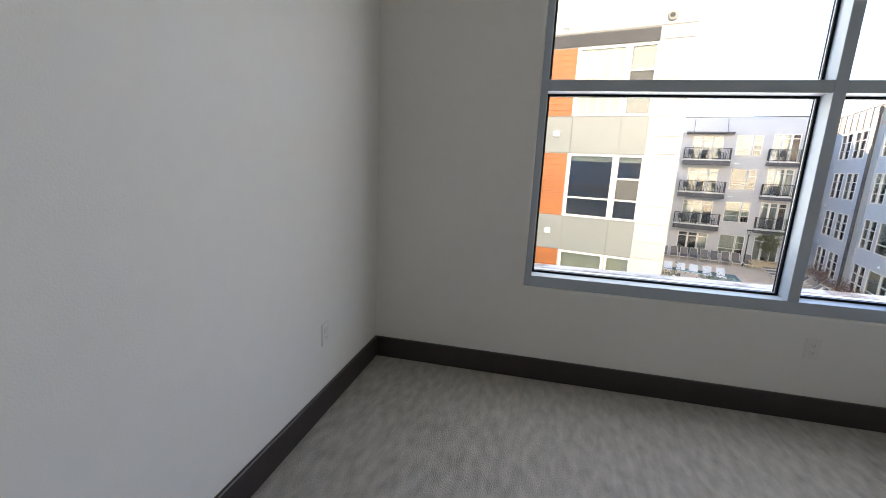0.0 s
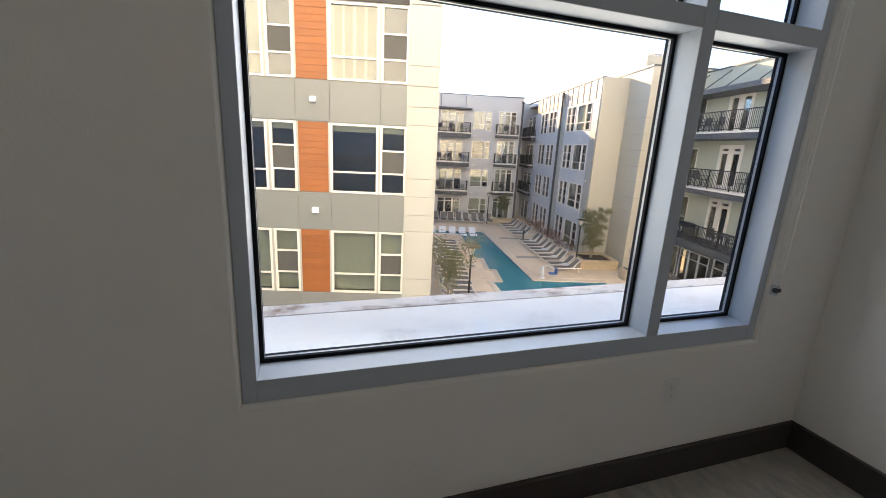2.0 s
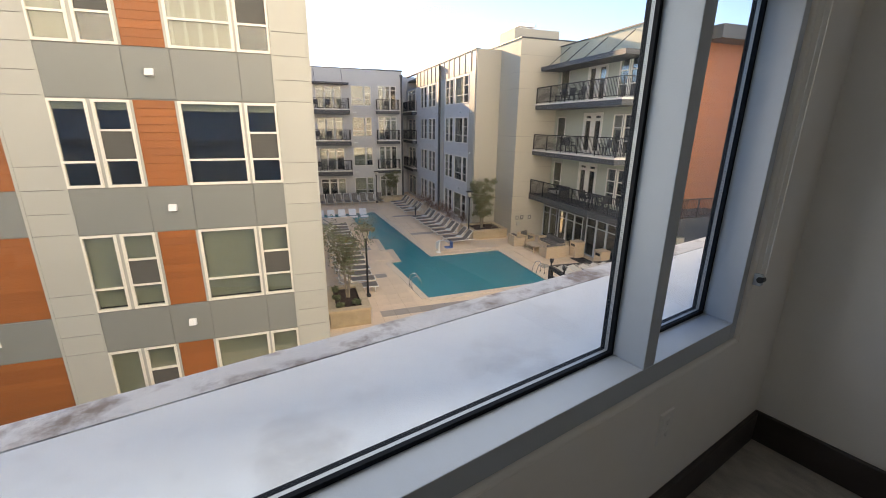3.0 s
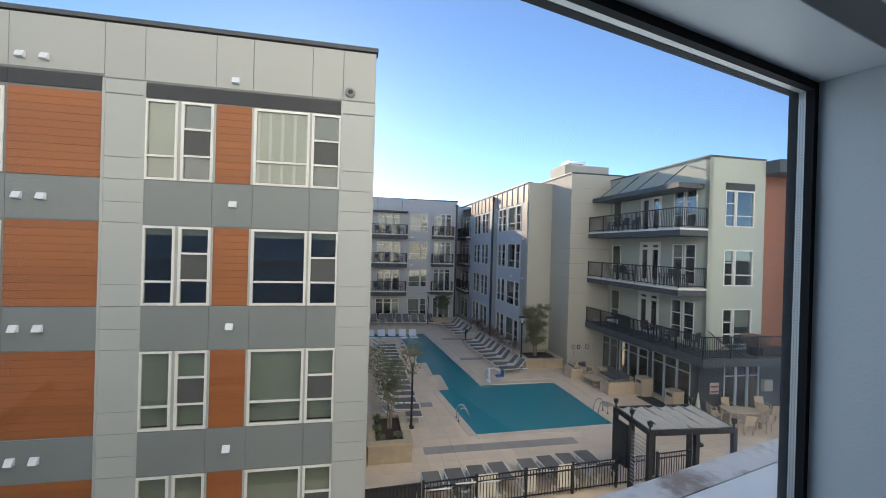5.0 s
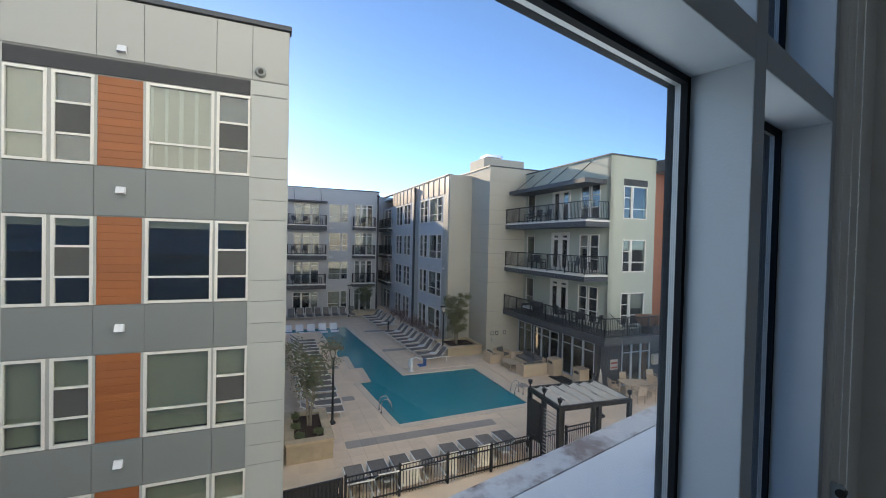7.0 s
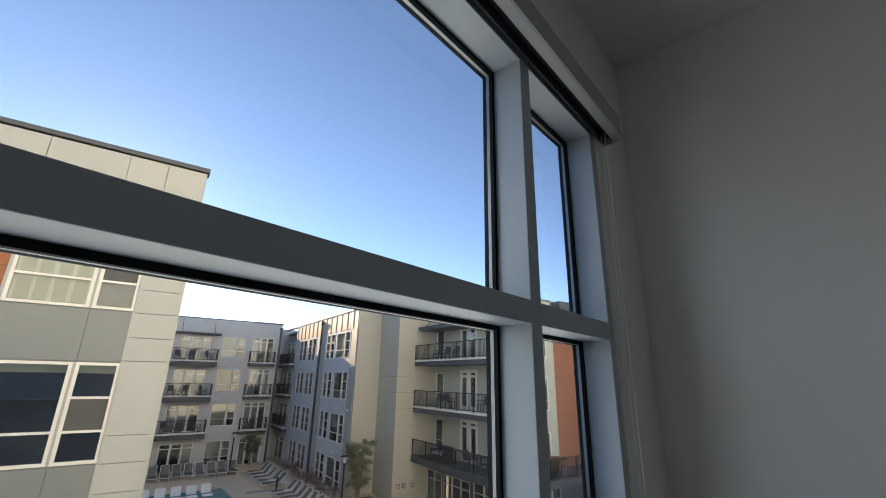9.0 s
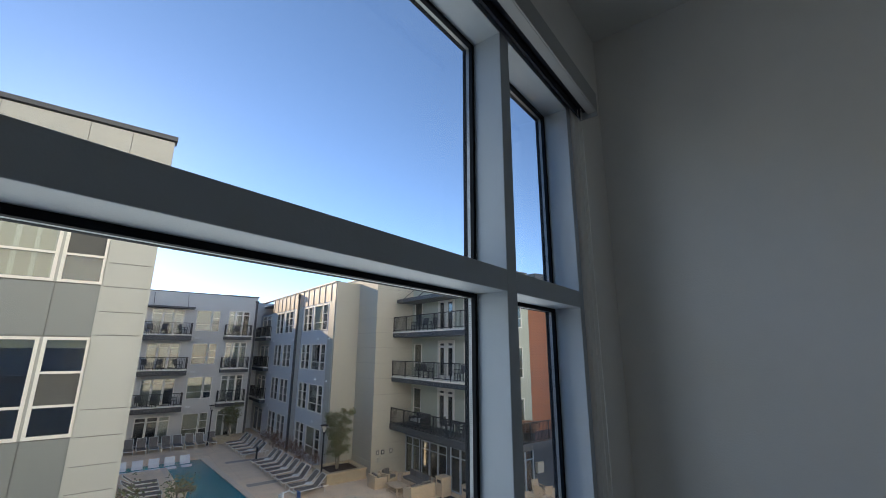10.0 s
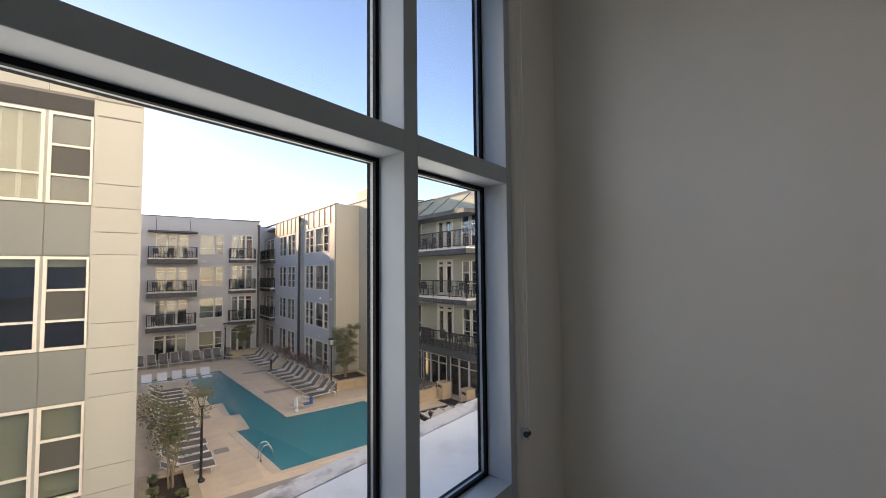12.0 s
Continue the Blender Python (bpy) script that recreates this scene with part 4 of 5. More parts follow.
# ---------------------------------------------------------------- furniture of the yard
def lounger(m, group, back=38, label="white-framed sun lounger with grey sling and raised back"):
    key = ("lounger", back)
    if key in SHARED:
        ob = copy_thing(SHARED[key], m)
        return tagged(ob, label, group=group)
    t = thing("sun_lounger", label, "sun lounger", m, group)
    a = radians(back)
    for y in (-0.32, 0.32):
        part("side_rail", Geo().tube([(0.0, y, 0.30), (1.25, y, 0.34), (1.95, y, 0.34)], 0.026, 6), WHITE_FRAME, t)
    part("seat", Geo().box(0.02, 1.22, -0.30, 0.30, 0.325, 0.345), SLING, t, "grey sling seat")
    tip = (1.22 + 0.78 * math.cos(a), 0.35 + 0.78 * math.sin(a))
    back_part = part("backrest", Geo().box(0, 0.78, -0.29, 0.29, 0.0, 0.02), SLING, t, "grey sling backrest", m=pose(1.22, 0, 0.35, 0, -back, 0))
    for y in (-0.32, 0.32):
        part("back_frame", Geo().tube([(0, y, 0.01), (0.80, y, 0.01)], 0.024, 6), WHITE_FRAME, back_part)
    part("back_frame", Geo().tube([(0.80, -0.32, 0.01), (0.80, 0.32, 0.01)], 0.024, 6), WHITE_FRAME, back_part)
    part("cross_bar", Geo().tube([(0.0, -0.32, 0.30), (0.0, 0.32, 0.30)], 0.024, 6), WHITE_FRAME, t)
    for x in (0.18, 1.72):
        for y in (-0.32, 0.32):
            part("leg", Geo().tube([(x, y, 0.32), (x - 0.03, y, 0.0)], 0.024, 6), WHITE_FRAME, t)
    SHARED[key] = t
    return t


for i in range(14):
    v = 26.35 + i * 1.07 if i < 9 else 37.55 + (i - 9) * 1.3
    lounger(yard(11.0 - 0.04 * (v - 26.2) + 0.03 * math.sin(i * 2.1), v + 0.05 * math.sin(i * 3.7), 0, 3 + 1.5 * math.sin(i * 5)), "loungers along the long side of the pool", (46, 52)[i % 5 == 2])
for i in range(9):
    lounger(yard(2.6 + i * 0.86, 43.5, 0, 90 + 1.5 * math.sin(i * 3)), "loungers at the end of the pool", 52)
for i in range(16):
    lounger(yard(4.75 + 0.05 * math.sin(i * 2.7), 19.6 + i * 0.92, 0, 180 + 1.5 * math.sin(i * 4)), "loungers beside the near building", (30, 38)[i % 2])
for i in range(8):
    lounger(yard(4.25 + i * 0.83 + (0.35 if i > 3 else 0), 14.5 + 0.09 * i, 0, -90 + 1.5 * math.sin(i * 3)), "loungers along the fence", (33, 37)[i % 3 == 1], "white-framed sun lounger with grey sling beside the fence")

for i in range(5):
    def chaise():
        g = Geo()
        prof = [(0.0, 0.22), (0.35, 0.30), (0.75, 0.20), (1.05, 0.16), (1.35, 0.36), (1.62, 0.72)]
        for (xa, za), (xb, zb) in zip(prof, prof[1:]):
            k = len(g.v)
            for x, z in ((xa, za), (xb, zb)):
                g.v += [Vector((x, -0.33, z)), Vector((x, 0.33, z)), Vector((x, 0.33, z - 0.12)), Vector((x, -0.33, z - 0.12))]
            g.f += [(k, k + 4, k + 5, k + 1), (k + 1, k + 5, k + 6, k + 2), (k + 2, k + 6, k + 7, k + 3), (k + 3, k + 7, k + 4, k)]
            if xa == 0.0:
                g.f.append((k, k + 1, k + 2, k + 3))
            if xb == 1.62:
                g.f.append((k + 7, k + 6, k + 5, k + 4))
        g.box(0.1, 1.25, -0.28, 0.28, -0.02, 0.12)
        return g.mesh("shell", RESIN)
    t = thing("pool_chaise", "white resin chaise standing in shallow pool water", "chaise", yard(2.95 + i * 0.98, 37.55, -0.26, 90), "white chaises in the pool")
    part("shell", shared("chaise", chaise), None, t)


def planter(u0, u1, v0, v1, h, label):
    t = thing("stone_planter", label, "planter", yard((u0 + u1) / 2, (v0 + v1) / 2))
    a, b, w = (u1 - u0) / 2, (v1 - v0) / 2, 0.24
    part("inner_wall", Geo().box(-a + 0.03, a - 0.03, -b + 0.03, -b + w, 0, h - 0.1).box(-a + 0.03, a - 0.03, b - w, b - 0.03, 0, h - 0.1).box(-a + 0.03, -a + w, -b + w, b - w, 0, h - 0.1).box(a - w, a - 0.03, -b + w, b - w, 0, h - 0.1), CONCRETE, t)
    rows = 1
    hh = (h - 0.1) / rows
    for r in range(rows):
        for sx, length, turn in ((0, 2 * a, 0), (0, 2 * a, 180), (1, 2 * b, 90), (1, 2 * b, 270)):
            n = max(1, round(length / 1.5))
            for i in range(n):
                size = (round(length / n - 0.012, 3), round(hh - 0.012, 3))
                me_ = shared(("stone",) + size, lambda: Geo().chamfer(0, size[0], -0.03, 0.0, 0, size[1], 0.01).mesh("stone", STONE))
                off = b if sx == 0 else a
                part("stone", me_, None, t, m=Matrix.Rotation(radians(turn), 4, "Z") @ Matrix.Translation((-length / 2 + i * length / n, -off + 0.03, r * hh)))
    for turn, length, off in ((0, 2 * a + 0.08, b), (180, 2 * a + 0.08, b), (90, 2 * b - 0.6, a), (270, 2 * b - 0.6, a)):
        n = max(2, round(length / 0.75))
        for i in range(n):
            size = round(length / n - 0.01, 3)
            me_ = shared(("cap", size), lambda: Geo().box(0, size, -0.34, 0.0, 0, 0.09).mesh("capstone", STONE))
            part("capstone", me_, None, t, m=Matrix.Rotation(radians(turn), 4, "Z") @ Matrix.Translation((-length / 2 + i * length / n, -off + 0.30, h - 0.095)))
    part("soil", Geo().box(-a + w, a - w, -b + w, b - w, h - 0.3, h - 0.14), SOIL, t, "dark mulch bed")
    return t


planter(2.14, 3.80, 15.85, 18.75, 0.78, "tan stone planter with mulch and a small tree")
planter(13.2, 15.95, 27.05, 29.6, 0.68, "tan stone planter with a leafy tree")
planter(9.6, 12.4, 44.2, 45.3, 0.55, "tan stone planter at the far wall")


def leaf_quads(g, centre, radius, count, size, rnd, flat=1.0):
    for _ in range(count):
        d = Vector((rnd.gauss(0, 1), rnd.gauss(0, 1), rnd.gauss(0, flat)))
        p = Vector(centre) + d.normalized() * radius * rnd.random() ** 0.5
        a = Vector((rnd.gauss(0, 1), rnd.gauss(0, 1), rnd.gauss(0, 0.7))).normalized()
        b = a.cross(Vector((rnd.gauss(0, 1), rnd.gauss(0, 1), rnd.gauss(0, 1)))).normalized()
        s_ = size * (0.6 + 0.8 * rnd.random())
        g.quad(p - a * s_, p + b * s_ * 0.42, p + a * s_, p - b * s_ * 0.42)


def tree(m, height, spread, label, seed, leaves=2600, stems=4, size=0.055, low=3):
    rnd = random.Random(seed)
    t = thing("small_tree", label, "tree", m)
    trunk = Geo()
    tips = []
    for i in range(stems):
        ang = 2 * math.pi * (i + rnd.random() * 0.6) / stems
        top = Vector((math.cos(ang) * spread * 0.42, math.sin(ang) * spread * 0.42, height * (0.72 + 0.2 * rnd.random())))
        base = Vector((math.cos(ang) * 0.07, math.sin(ang) * 0.07, -0.05))
        pts = [base.lerp(top, k / 6) + Vector((rnd.gauss(0, 0.03), rnd.gauss(0, 0.03), 0)) * (k > 0) - Vector((math.cos(ang), math.sin(ang), 0)) * spread * 0.12 * math.sin(math.pi * k / 6) for k in range(7)]
        trunk.tube(pts, 0.036, 6, 0.008)
        for k in range(low, 7):
            for _ in range(3):
                d = Vector((rnd.gauss(0, 1), rnd.gauss(0, 1), rnd.gauss(0.5, 0.4))).normalized() * spread * (0.22 + 0.28 * rnd.random()) * (1.15 - 0.1 * k)
                q = pts[k] + d
                trunk.tube([pts[k], pts[k].lerp(q, 0.5) + Vector((0, 0, 0.04)), q], 0.011, 4, 0.003)
                tips.append(q)
                tips.append(pts[k].lerp(q, 0.6))
    part("trunk", trunk, BARK, t, "several slender pale stems")
    for material, share, n in ((LEAF, 0.72, "crown"), (LEAF_DRY, 0.28, "dry_leaves")):
        g = Geo()
        for q in tips:
            leaf_quads(g, q, spread * (0.10 + 0.12 * rnd.random()), int(leaves * share / len(tips)), size, rnd, 0.7)
        part(n, g, material, t, "thin airy foliage")
    return t


tree(yard(3.05, 17.5, 0.64), 3.6, 2.1, "multi-stemmed airy tree standing in a stone planter", 3, 2900)
tree(yard(14.45, 28.4, 0.54), 3.9, 1.6, "dense little olive-green tree standing in a planter", 5, 7000, 5, low=2)
tree(yard(10.9, 44.75, 0.41), 2.9, 1.5, "dark small tree at the far wall", 8, 2400, size=0.07)


def shrub(m, r, label, material, seed, count=420):
    rnd = random.Random(seed)
    t = thing("shrub", label, "shrub", m)
    g, stems = Geo(), Geo()
    for i in range(9):
        ang = rnd.random() * 6.28
        q = Vector((math.cos(ang) * r * 0.6, math.sin(ang) * r * 0.6, r * (0.7 + 0.7 * rnd.random())))
        stems.tube([(0, 0, 0), q * 0.5, q], 0.012, 4, 0.004)
        leaf_quads(g, q, r * 0.5, count // 9, 0.05, rnd)
    part("stems", stems, BARK, t)
    part("foliage", g, material, t)
    return t


for i in range(9):
    shrub(yard(13.55 + 0.12 * math.sin(i * 2), 31.0 + i * 1.45, 0.0), 0.72 + 0.10 * math.sin(i * 3.3), "russet bare shrub along the wall", SHRUB, 20 + i)
for i, (u, v) in enumerate(((2.6, 16.3), (3.3, 16.5), (2.5, 17.2), (2.55, 18.2))):
    shrub(yard(u, v, 0.63), 0.19, "low green planting in the planter", LEAF, 50 + i, 300)


def post_lamp(m, h):
    t = thing("street_lamp", "black post lamp with a tapered lantern", "street lamp", m, "lamps of the pool deck")
    part("base", Geo().lathe([(0.15, 0), (0.15, 0.05), (0.09, 0.12), (0.07, 0.16)], 12), RAIL, t)
    part("pole", Geo().lathe([(0.055, 0.14), (0.045, h - 0.55)], 10), RAIL, t)
    part("bracket", Geo().lathe([(0.045, h - 0.6), (0.10, h - 0.5), (0.10, h - 0.46)], 10), RAIL, t)
    part("lantern", Geo().lathe([(0.09, h - 0.46), (0.21, h - 0.08), (0.20, h - 0.08)], 8), LENS, t, "frosted lantern glass")
    for j in range(4):
        a = math.pi / 2 * j + 0.4
        part("rib", Geo().tube([(0.10 * math.cos(a), 0.10 * math.sin(a), h - 0.46), (0.225 * math.cos(a), 0.225 * math.sin(a), h - 0.08)], 0.012, 4), RAIL, t)
    part("cap", Geo().lathe([(0.25, h - 0.09), (0.24, h - 0.03), (0.08, h + 0.0)], 12), RAIL, t)
    return t


post_lamp(yard(4.15, 18.85), 3.42)
post_lamp(yard(12.85, 27.15), 3.65)
post_lamp(yard(9.2, 44.3), 3.4)


def hand_rail(m):
    t = thing("pool_handrail", "curved stainless handrail at the pool edge", "handrail", m, "pool handrails")
    for y in (-0.22, 0.22):
        pts = [(-0.30, y, 0)]
        pts += [(-0.30 + 0.22 * (1 - math.cos(a)), y, 0.45 + 0.2 * math.sin(a)) for a in [k * math.pi / 8 for k in range(8)]]
        pts += [(0.2, y, 0.32), (0.34, y, -0.4)]
        part("rail", Geo().tube(pts, 0.024, 8), STEEL, t, smooth=True)
        part("flange", Geo().lathe([(0.06, 0), (0.055, 0.03)], 10, (-0.30, y, 0)), STEEL, t)
    return t


hand_rail(yard(6.75, 19.4))
hand_rail(yard(13.95, 19.3, 0, 180))

lift = thing("pool_lift", "white pool lift with a blue seat", "pool lift", yard(9.75, 24.75))
part("column", Geo().lathe([(0.16, 0), (0.16, 0.08), (0.08, 0.12), (0.08, 0.8), (0.05, 0.85)], 10), RESIN, lift)
part("arm", Geo().tube([(0, 0, 0.78), (0.3, -0.1, 0.9), (0.6, -0.15, 0.72)], 0.035, 6), RESIN, lift)
part("seat", Geo().box(0.4, 0.85, -0.38, 0.07, 0.36, 0.41).box(0.80, 0.85, -0.38, 0.07, 0.41, 0.78), SIGN_BLUE, lift, "blue seat")
part("battery_box", Geo().chamfer(-0.12, 0.12, 0.08, 0.3, 0.25, 0.7, 0.02), RESIN, lift)


def wicker_seat(m, w, label, name="wicker_sofa", cat="sofa"):
    t = thing(name, label, cat, m, "wicker lounge set")
    d = 0.85
    part("base", Geo().box(-w / 2 + 0.16, w / 2 - 0.16, -d / 2, d / 2 - 0.16, 0.05, 0.32), WICKER, t)
    part("backrest", Geo().box(-w / 2, w / 2, d / 2 - 0.16, d / 2, 0.0, 0.72), WICKER, t)
    for x in (-w / 2, w / 2 - 0.16):
        part("arm", Geo().box(x, x + 0.16, -d / 2, d / 2 - 0.16, 0.0, 0.60), WICKER, t)
    n = max(1, round((w - 0.32) / 0.65))
    for i in range(n):
        c = (w - 0.32) / n
        bevelled(part("cushion", Geo().box(-w / 2 + 0.17 + i * c, -w / 2 + 0.15 + (i + 1) * c, -d / 2, d / 2 - 0.17, 0.322, 0.46), CUSHION, t, "grey seat cushion"), 0.03)
        bevelled(part("back_cushion", Geo().box(-w / 2 + 0.18 + i * c, -w / 2 + 0.14 + (i + 1) * c, d / 2 - 0.30, d / 2 - 0.165, 0.462, 0.80), CUSHION, t, "grey back cushion"), 0.03)
    return t


wicker_seat(yard(15.7, 25.1, 0, 90), 0.95, "tan wicker armchair with grey cushions", "wicker_armchair", "armchair")
wicker_seat(yard(16.7, 25.5, 0, 20), 0.95, "tan wicker armchair beside the wall", "wicker_armchair", "armchair")
wicker_seat(yard(17.75, 23.6, 0, -90), 2.5, "long tan wicker sofa with grey cushions")
wicker_seat(yard(16.75, 21.95, 0, 180), 1.7, "short tan wicker sofa seen from its back")
ct = thing("coffee_table", "low tan wicker coffee table", "table", yard(16.2, 23.5))
part("tabletop", Geo().box(-0.45, 0.45, -0.65, 0.65, 0.38, 0.43), WICKER, ct)
part("shelf", Geo().box(-0.40, 0.40, -0.60, 0.60, 0.10, 0.13), WICKER, ct)
for x in (-0.40, 0.34):
    for y in (-0.60, 0.54):
        part("leg", Geo().box(x, x + 0.06, y, y + 0.06, 0, 0.38), WICKER, ct)
for u, v, h in ((18.05, 21.35, 1.0), (18.55, 19.55, 0.85)):
    b = thing("wicker_bin", "tan wicker waste bin with a dark slot", "bin", yard(u, v, 0, -90))
    part("body", Geo().chamfer(-0.33, 0.33, -0.33, 0.33, 0.02, h, 0.02), WICKER, b)
    part("lid", Geo().box(-0.35, 0.35, -0.35, 0.35, h, h + 0.05), WICKER, b)
    part("slot", Geo().box(-0.2, 0.2, -0.336, -0.32, h - 0.26, h - 0.1), SLOT, b)
tagged(part("door_mat", Geo().box(-0.45, 0.45, -0.75, 0.75, 0.0, 0.02), RUBBER, None, m=yard(17.9, 20.45, 0.003)), "black rubber mat before the glass door", "mat")

um = thing("closed_umbrella", "closed cream parasol on a round base", "parasol", yard(16.2, 15.5))
part("base", Geo().lathe([(0.26, 0), (0.26, 0.06), (0.05, 0.1)], 14), RAIL, um)
part("pole", Geo().lathe([(0.025, 0.05), (0.025, 2.25)], 8), WHITE_FRAME, um)
folds = Geo()
n = 16
for i in range(6):
    z = 0.55 + 1.6 * i / 5
    for j in range(n):
        a = 2 * math.pi * j / n
        r = (0.21 - 0.17 * (i / 5) ** 1.3) * (1.0 if j % 2 else 0.68) * (0.75 if i == 0 else 1)
        folds.v.append(Vector((r * math.cos(a), r * math.sin(a), z)))
for i in range(5):
    for j in range(n):
        folds.f.append((i * n + j, i * n + (j + 1) % n, (i + 1) * n + (j + 1) % n, (i + 1) * n + j))
folds.f.append(tuple(5 * n + j for j in range(n)))
part("canopy", folds, CANVAS, um, "folded cream cloth")


def patio_chair(m, label="tan resin garden chair at a table", material=WICKER, group="chairs at the garden tables"):
    key = ("chair", material.name)
    if key in SHARED:
        return tagged(copy_thing(SHARED[key], m), label, group=group)
    t = thing("garden_chair", label, "chair", m, group)
    part("seat", Geo().box(-0.24, 0.24, -0.24, 0.24, 0.42, 0.46), material, t)
    part("backrest", Geo().box(-0.24, 0.24, 0.0, 0.03, 0.0, 0.46), material, t, m=pose(0, 0.22, 0.46, -10))
    for x in (-0.23, 0.19):
        for y in (-0.23, 0.19):
            part("leg", Geo().box(x, x + 0.04, y, y + 0.04, 0, 0.42), material, t)
    for x in (-0.27, 0.23):
        part("arm", Geo().box(x, x + 0.04, -0.22, 0.22, 0.64, 0.67).box(x, x + 0.04, -0.22, -0.18, 0.42, 0.64), material, t)
    SHARED[key] = t
    return t


def garden_table(m, label, w=0.8, material=WICKER):
    t = thing("garden_table", label, "table", m)
    bevelled(part("tabletop", Geo().box(-w, w, -w * 0.6, w * 0.6, 0.70, 0.74), material, t), 0.01)
    for x in (-w + 0.06, w - 0.12):
        for y in (-w * 0.6 + 0.06, w * 0.6 - 0.12):
            part("leg", Geo().box(x, x + 0.06, y, y + 0.06, 0, 0.70), material, t)
    return t


garden_table(yard(20.05, 17.0, 0, -15), "tan garden table with chairs round it", 0.75)
for u, v, r in ((19.05, 17.45, 70), (19.45, 16.15, 170), (20.55, 16.2, 195), (20.35, 17.85, 0), (21.2, 17.0, -80), (22.3, 17.75, -10), (22.1, 17.0, 160)):
    patio_chair(yard(u, v, 0, r))
for w, spots in ((3.32, ((18.5, 19.95, 175), (18.55, 21.75, 5), (18.7, 18.6, 200))), (6.50, ((18.4, 24.6, -90), (18.3, 23.4, 90), (18.5, 20.4, -100), (18.5, 19.2, 70))), (9.61, ((18.4, 25.2, -90), (18.4, 24.2, -80), (18.5, 23.3, -90)))):
    for u, v, r in spots:
        patio_chair(yard(u, v, w, r), "dark patio chair on a balcony", CHARCOAL, "chairs on the balconies")
garden_table(yard(18.55, 20.85, 3.32, 90), "dark patio table on the terrace", 0.6, CHARCOAL)
loveseat = thing("loveseat", "dark wicker loveseat with pale cushions on the terrace", "sofa", yard(18.55, 24.7, 3.30, -90))
part("base", Geo().box(-0.75, 0.75, -0.4, 0.4, 0.04, 0.32), CHARCOAL, loveseat)
part("backrest", Geo().box(-0.75, 0.75, 0.28, 0.4, 0.32, 0.82), CHARCOAL, loveseat)
for x in (-0.75, 0.63):
    part("arm", Geo().box(x, x + 0.12, -0.4, 0.28, 0.32, 0.60), CHARCOAL, loveseat)
for x in (-0.61, 0.01):
    bevelled(part("cushion", Geo().box(x, x + 0.60, -0.38, 0.27, 0.322, 0.46), RESIN, loveseat, "pale seat cushion"), 0.03)
deck_chair = thing("deck_chair", "black folding deck chair with tilted back", "chair", yard(19.75, 17.5, 3.30, 60))
part("seat", Geo().box(-0.28, 0.28, -0.6, 0.1, -0.012, 0.012), RAIL, deck_chair, m=pose(0, 0, 0.42, -8))
part("backrest", Geo().box(-0.28, 0.28, 0.0, 0.95, -0.012, 0.012), RAIL, deck_chair, m=pose(0, 0.1, 0.42, 42))
for x in (-0.30, 0.30):
    part("leg", Geo().tube([(x, -0.6, 0.012), (x, 0.35, 0.72)], 0.014, 6), RAIL, deck_chair)
    part("leg", Geo().tube([(x, 0.45, 0.012), (x, -0.25, 0.52)], 0.014, 6), RAIL, deck_chair)
    part("arm", Geo().tube([(x, -0.3, 0.62), (x, 0.32, 0.70)], 0.018, 6), RAIL, deck_chair)
bowl = thing("bowl_chair", "round russet wicker bowl chair on the terrace", "chair", yard(21.3, 17.4, 3.30, 0))
part("shell", Geo().lathe([(0.05, 0.32), (0.38, 0.42), (0.60, 0.68), (0.66, 0.95), (0.60, 0.93), (0.52, 0.70), (0.30, 0.50), (0.05, 0.42)], 18), SHRUB, bowl)
part("ring", Geo().lathe([(0.30, 0.0), (0.34, 0.0), (0.34, 0.40), (0.30, 0.40)], 18), RAIL, bowl)
for f in floors:
    for u, r in ((3.7, 20), (4.6, -30), (6.2, 60)):
        patio_chair(yard(u, 45.75, f + 0.03 if f > 1 else 0.0, r), "dark patio chair on a balcony", CHARCOAL, "chairs on the balconies")
    if f > 1:
        patio_chair(yard(10.8, 46.05, f + 0.03, 180), "dark patio chair on a balcony", CHARCOAL, "chairs on the balconies")

# ---------------------------------------------------------------- pergola and fence
pg = thing("pergola", "dark steel pergola with a pale slatted canvas roof", "pergola", yard(0, 0))
corners = [(11.0, 13.75), (10.85, 11.75), (13.85, 11.55), (14.0, 13.55)]
HP = 2.55
for u, v in corners + [(12.5, 11.65), (12.5, 13.65), (10.93, 12.75)]:
    part("post", Geo().box(u - 0.07, u + 0.07, v - 0.07, v + 0.07, 0, HP), RAIL, pg)
for (a, b), (c, d) in zip(corners, corners[1:] + corners[:1]):
    e = Vector((c - a, d - b, 0))
    part("beam", Geo().box(0, e.length, -0.06, 0.06, HP - 0.14, HP + 0.02), RAIL, pg, m=pose(a, b, 0, 0, 0, math.degrees(math.atan2(e.y, e.x))))
for i in range(6):
    t0, t1 = i / 6 + 0.01, (i + 1) / 6 - 0.01
    g = Geo()
    for t0_, t1_, s0, s1 in ((t0, (t0 + t1) / 2, 0.0, -0.07), ((t0 + t1) / 2, t1, -0.07, 0.0)):
        p = [Vector((*c_, HP + 0.03)) for c_ in corners]
        for z in (0.0,):
            a_, b_ = p[0].lerp(p[3], t0_), p[1].lerp(p[2], t0_)
            c_, d_ = p[1].lerp(p[2], t1_), p[0].lerp(p[3], t1_)
            for q, s_ in ((a_, s0), (b_, s0), (c_, s1), (d_, s1)):
                q.z += s_
            g.quad(a_, b_, c_, d_)
            g.quad(a_ - Vector((0, 0, 0.01)), d_ - Vector((0, 0, 0.01)), c_ - Vector((0, 0, 0.01)), b_ - Vector((0, 0, 0.01)))
    part("canvas_strip", g, CANVAS, pg, "pale canvas strip")
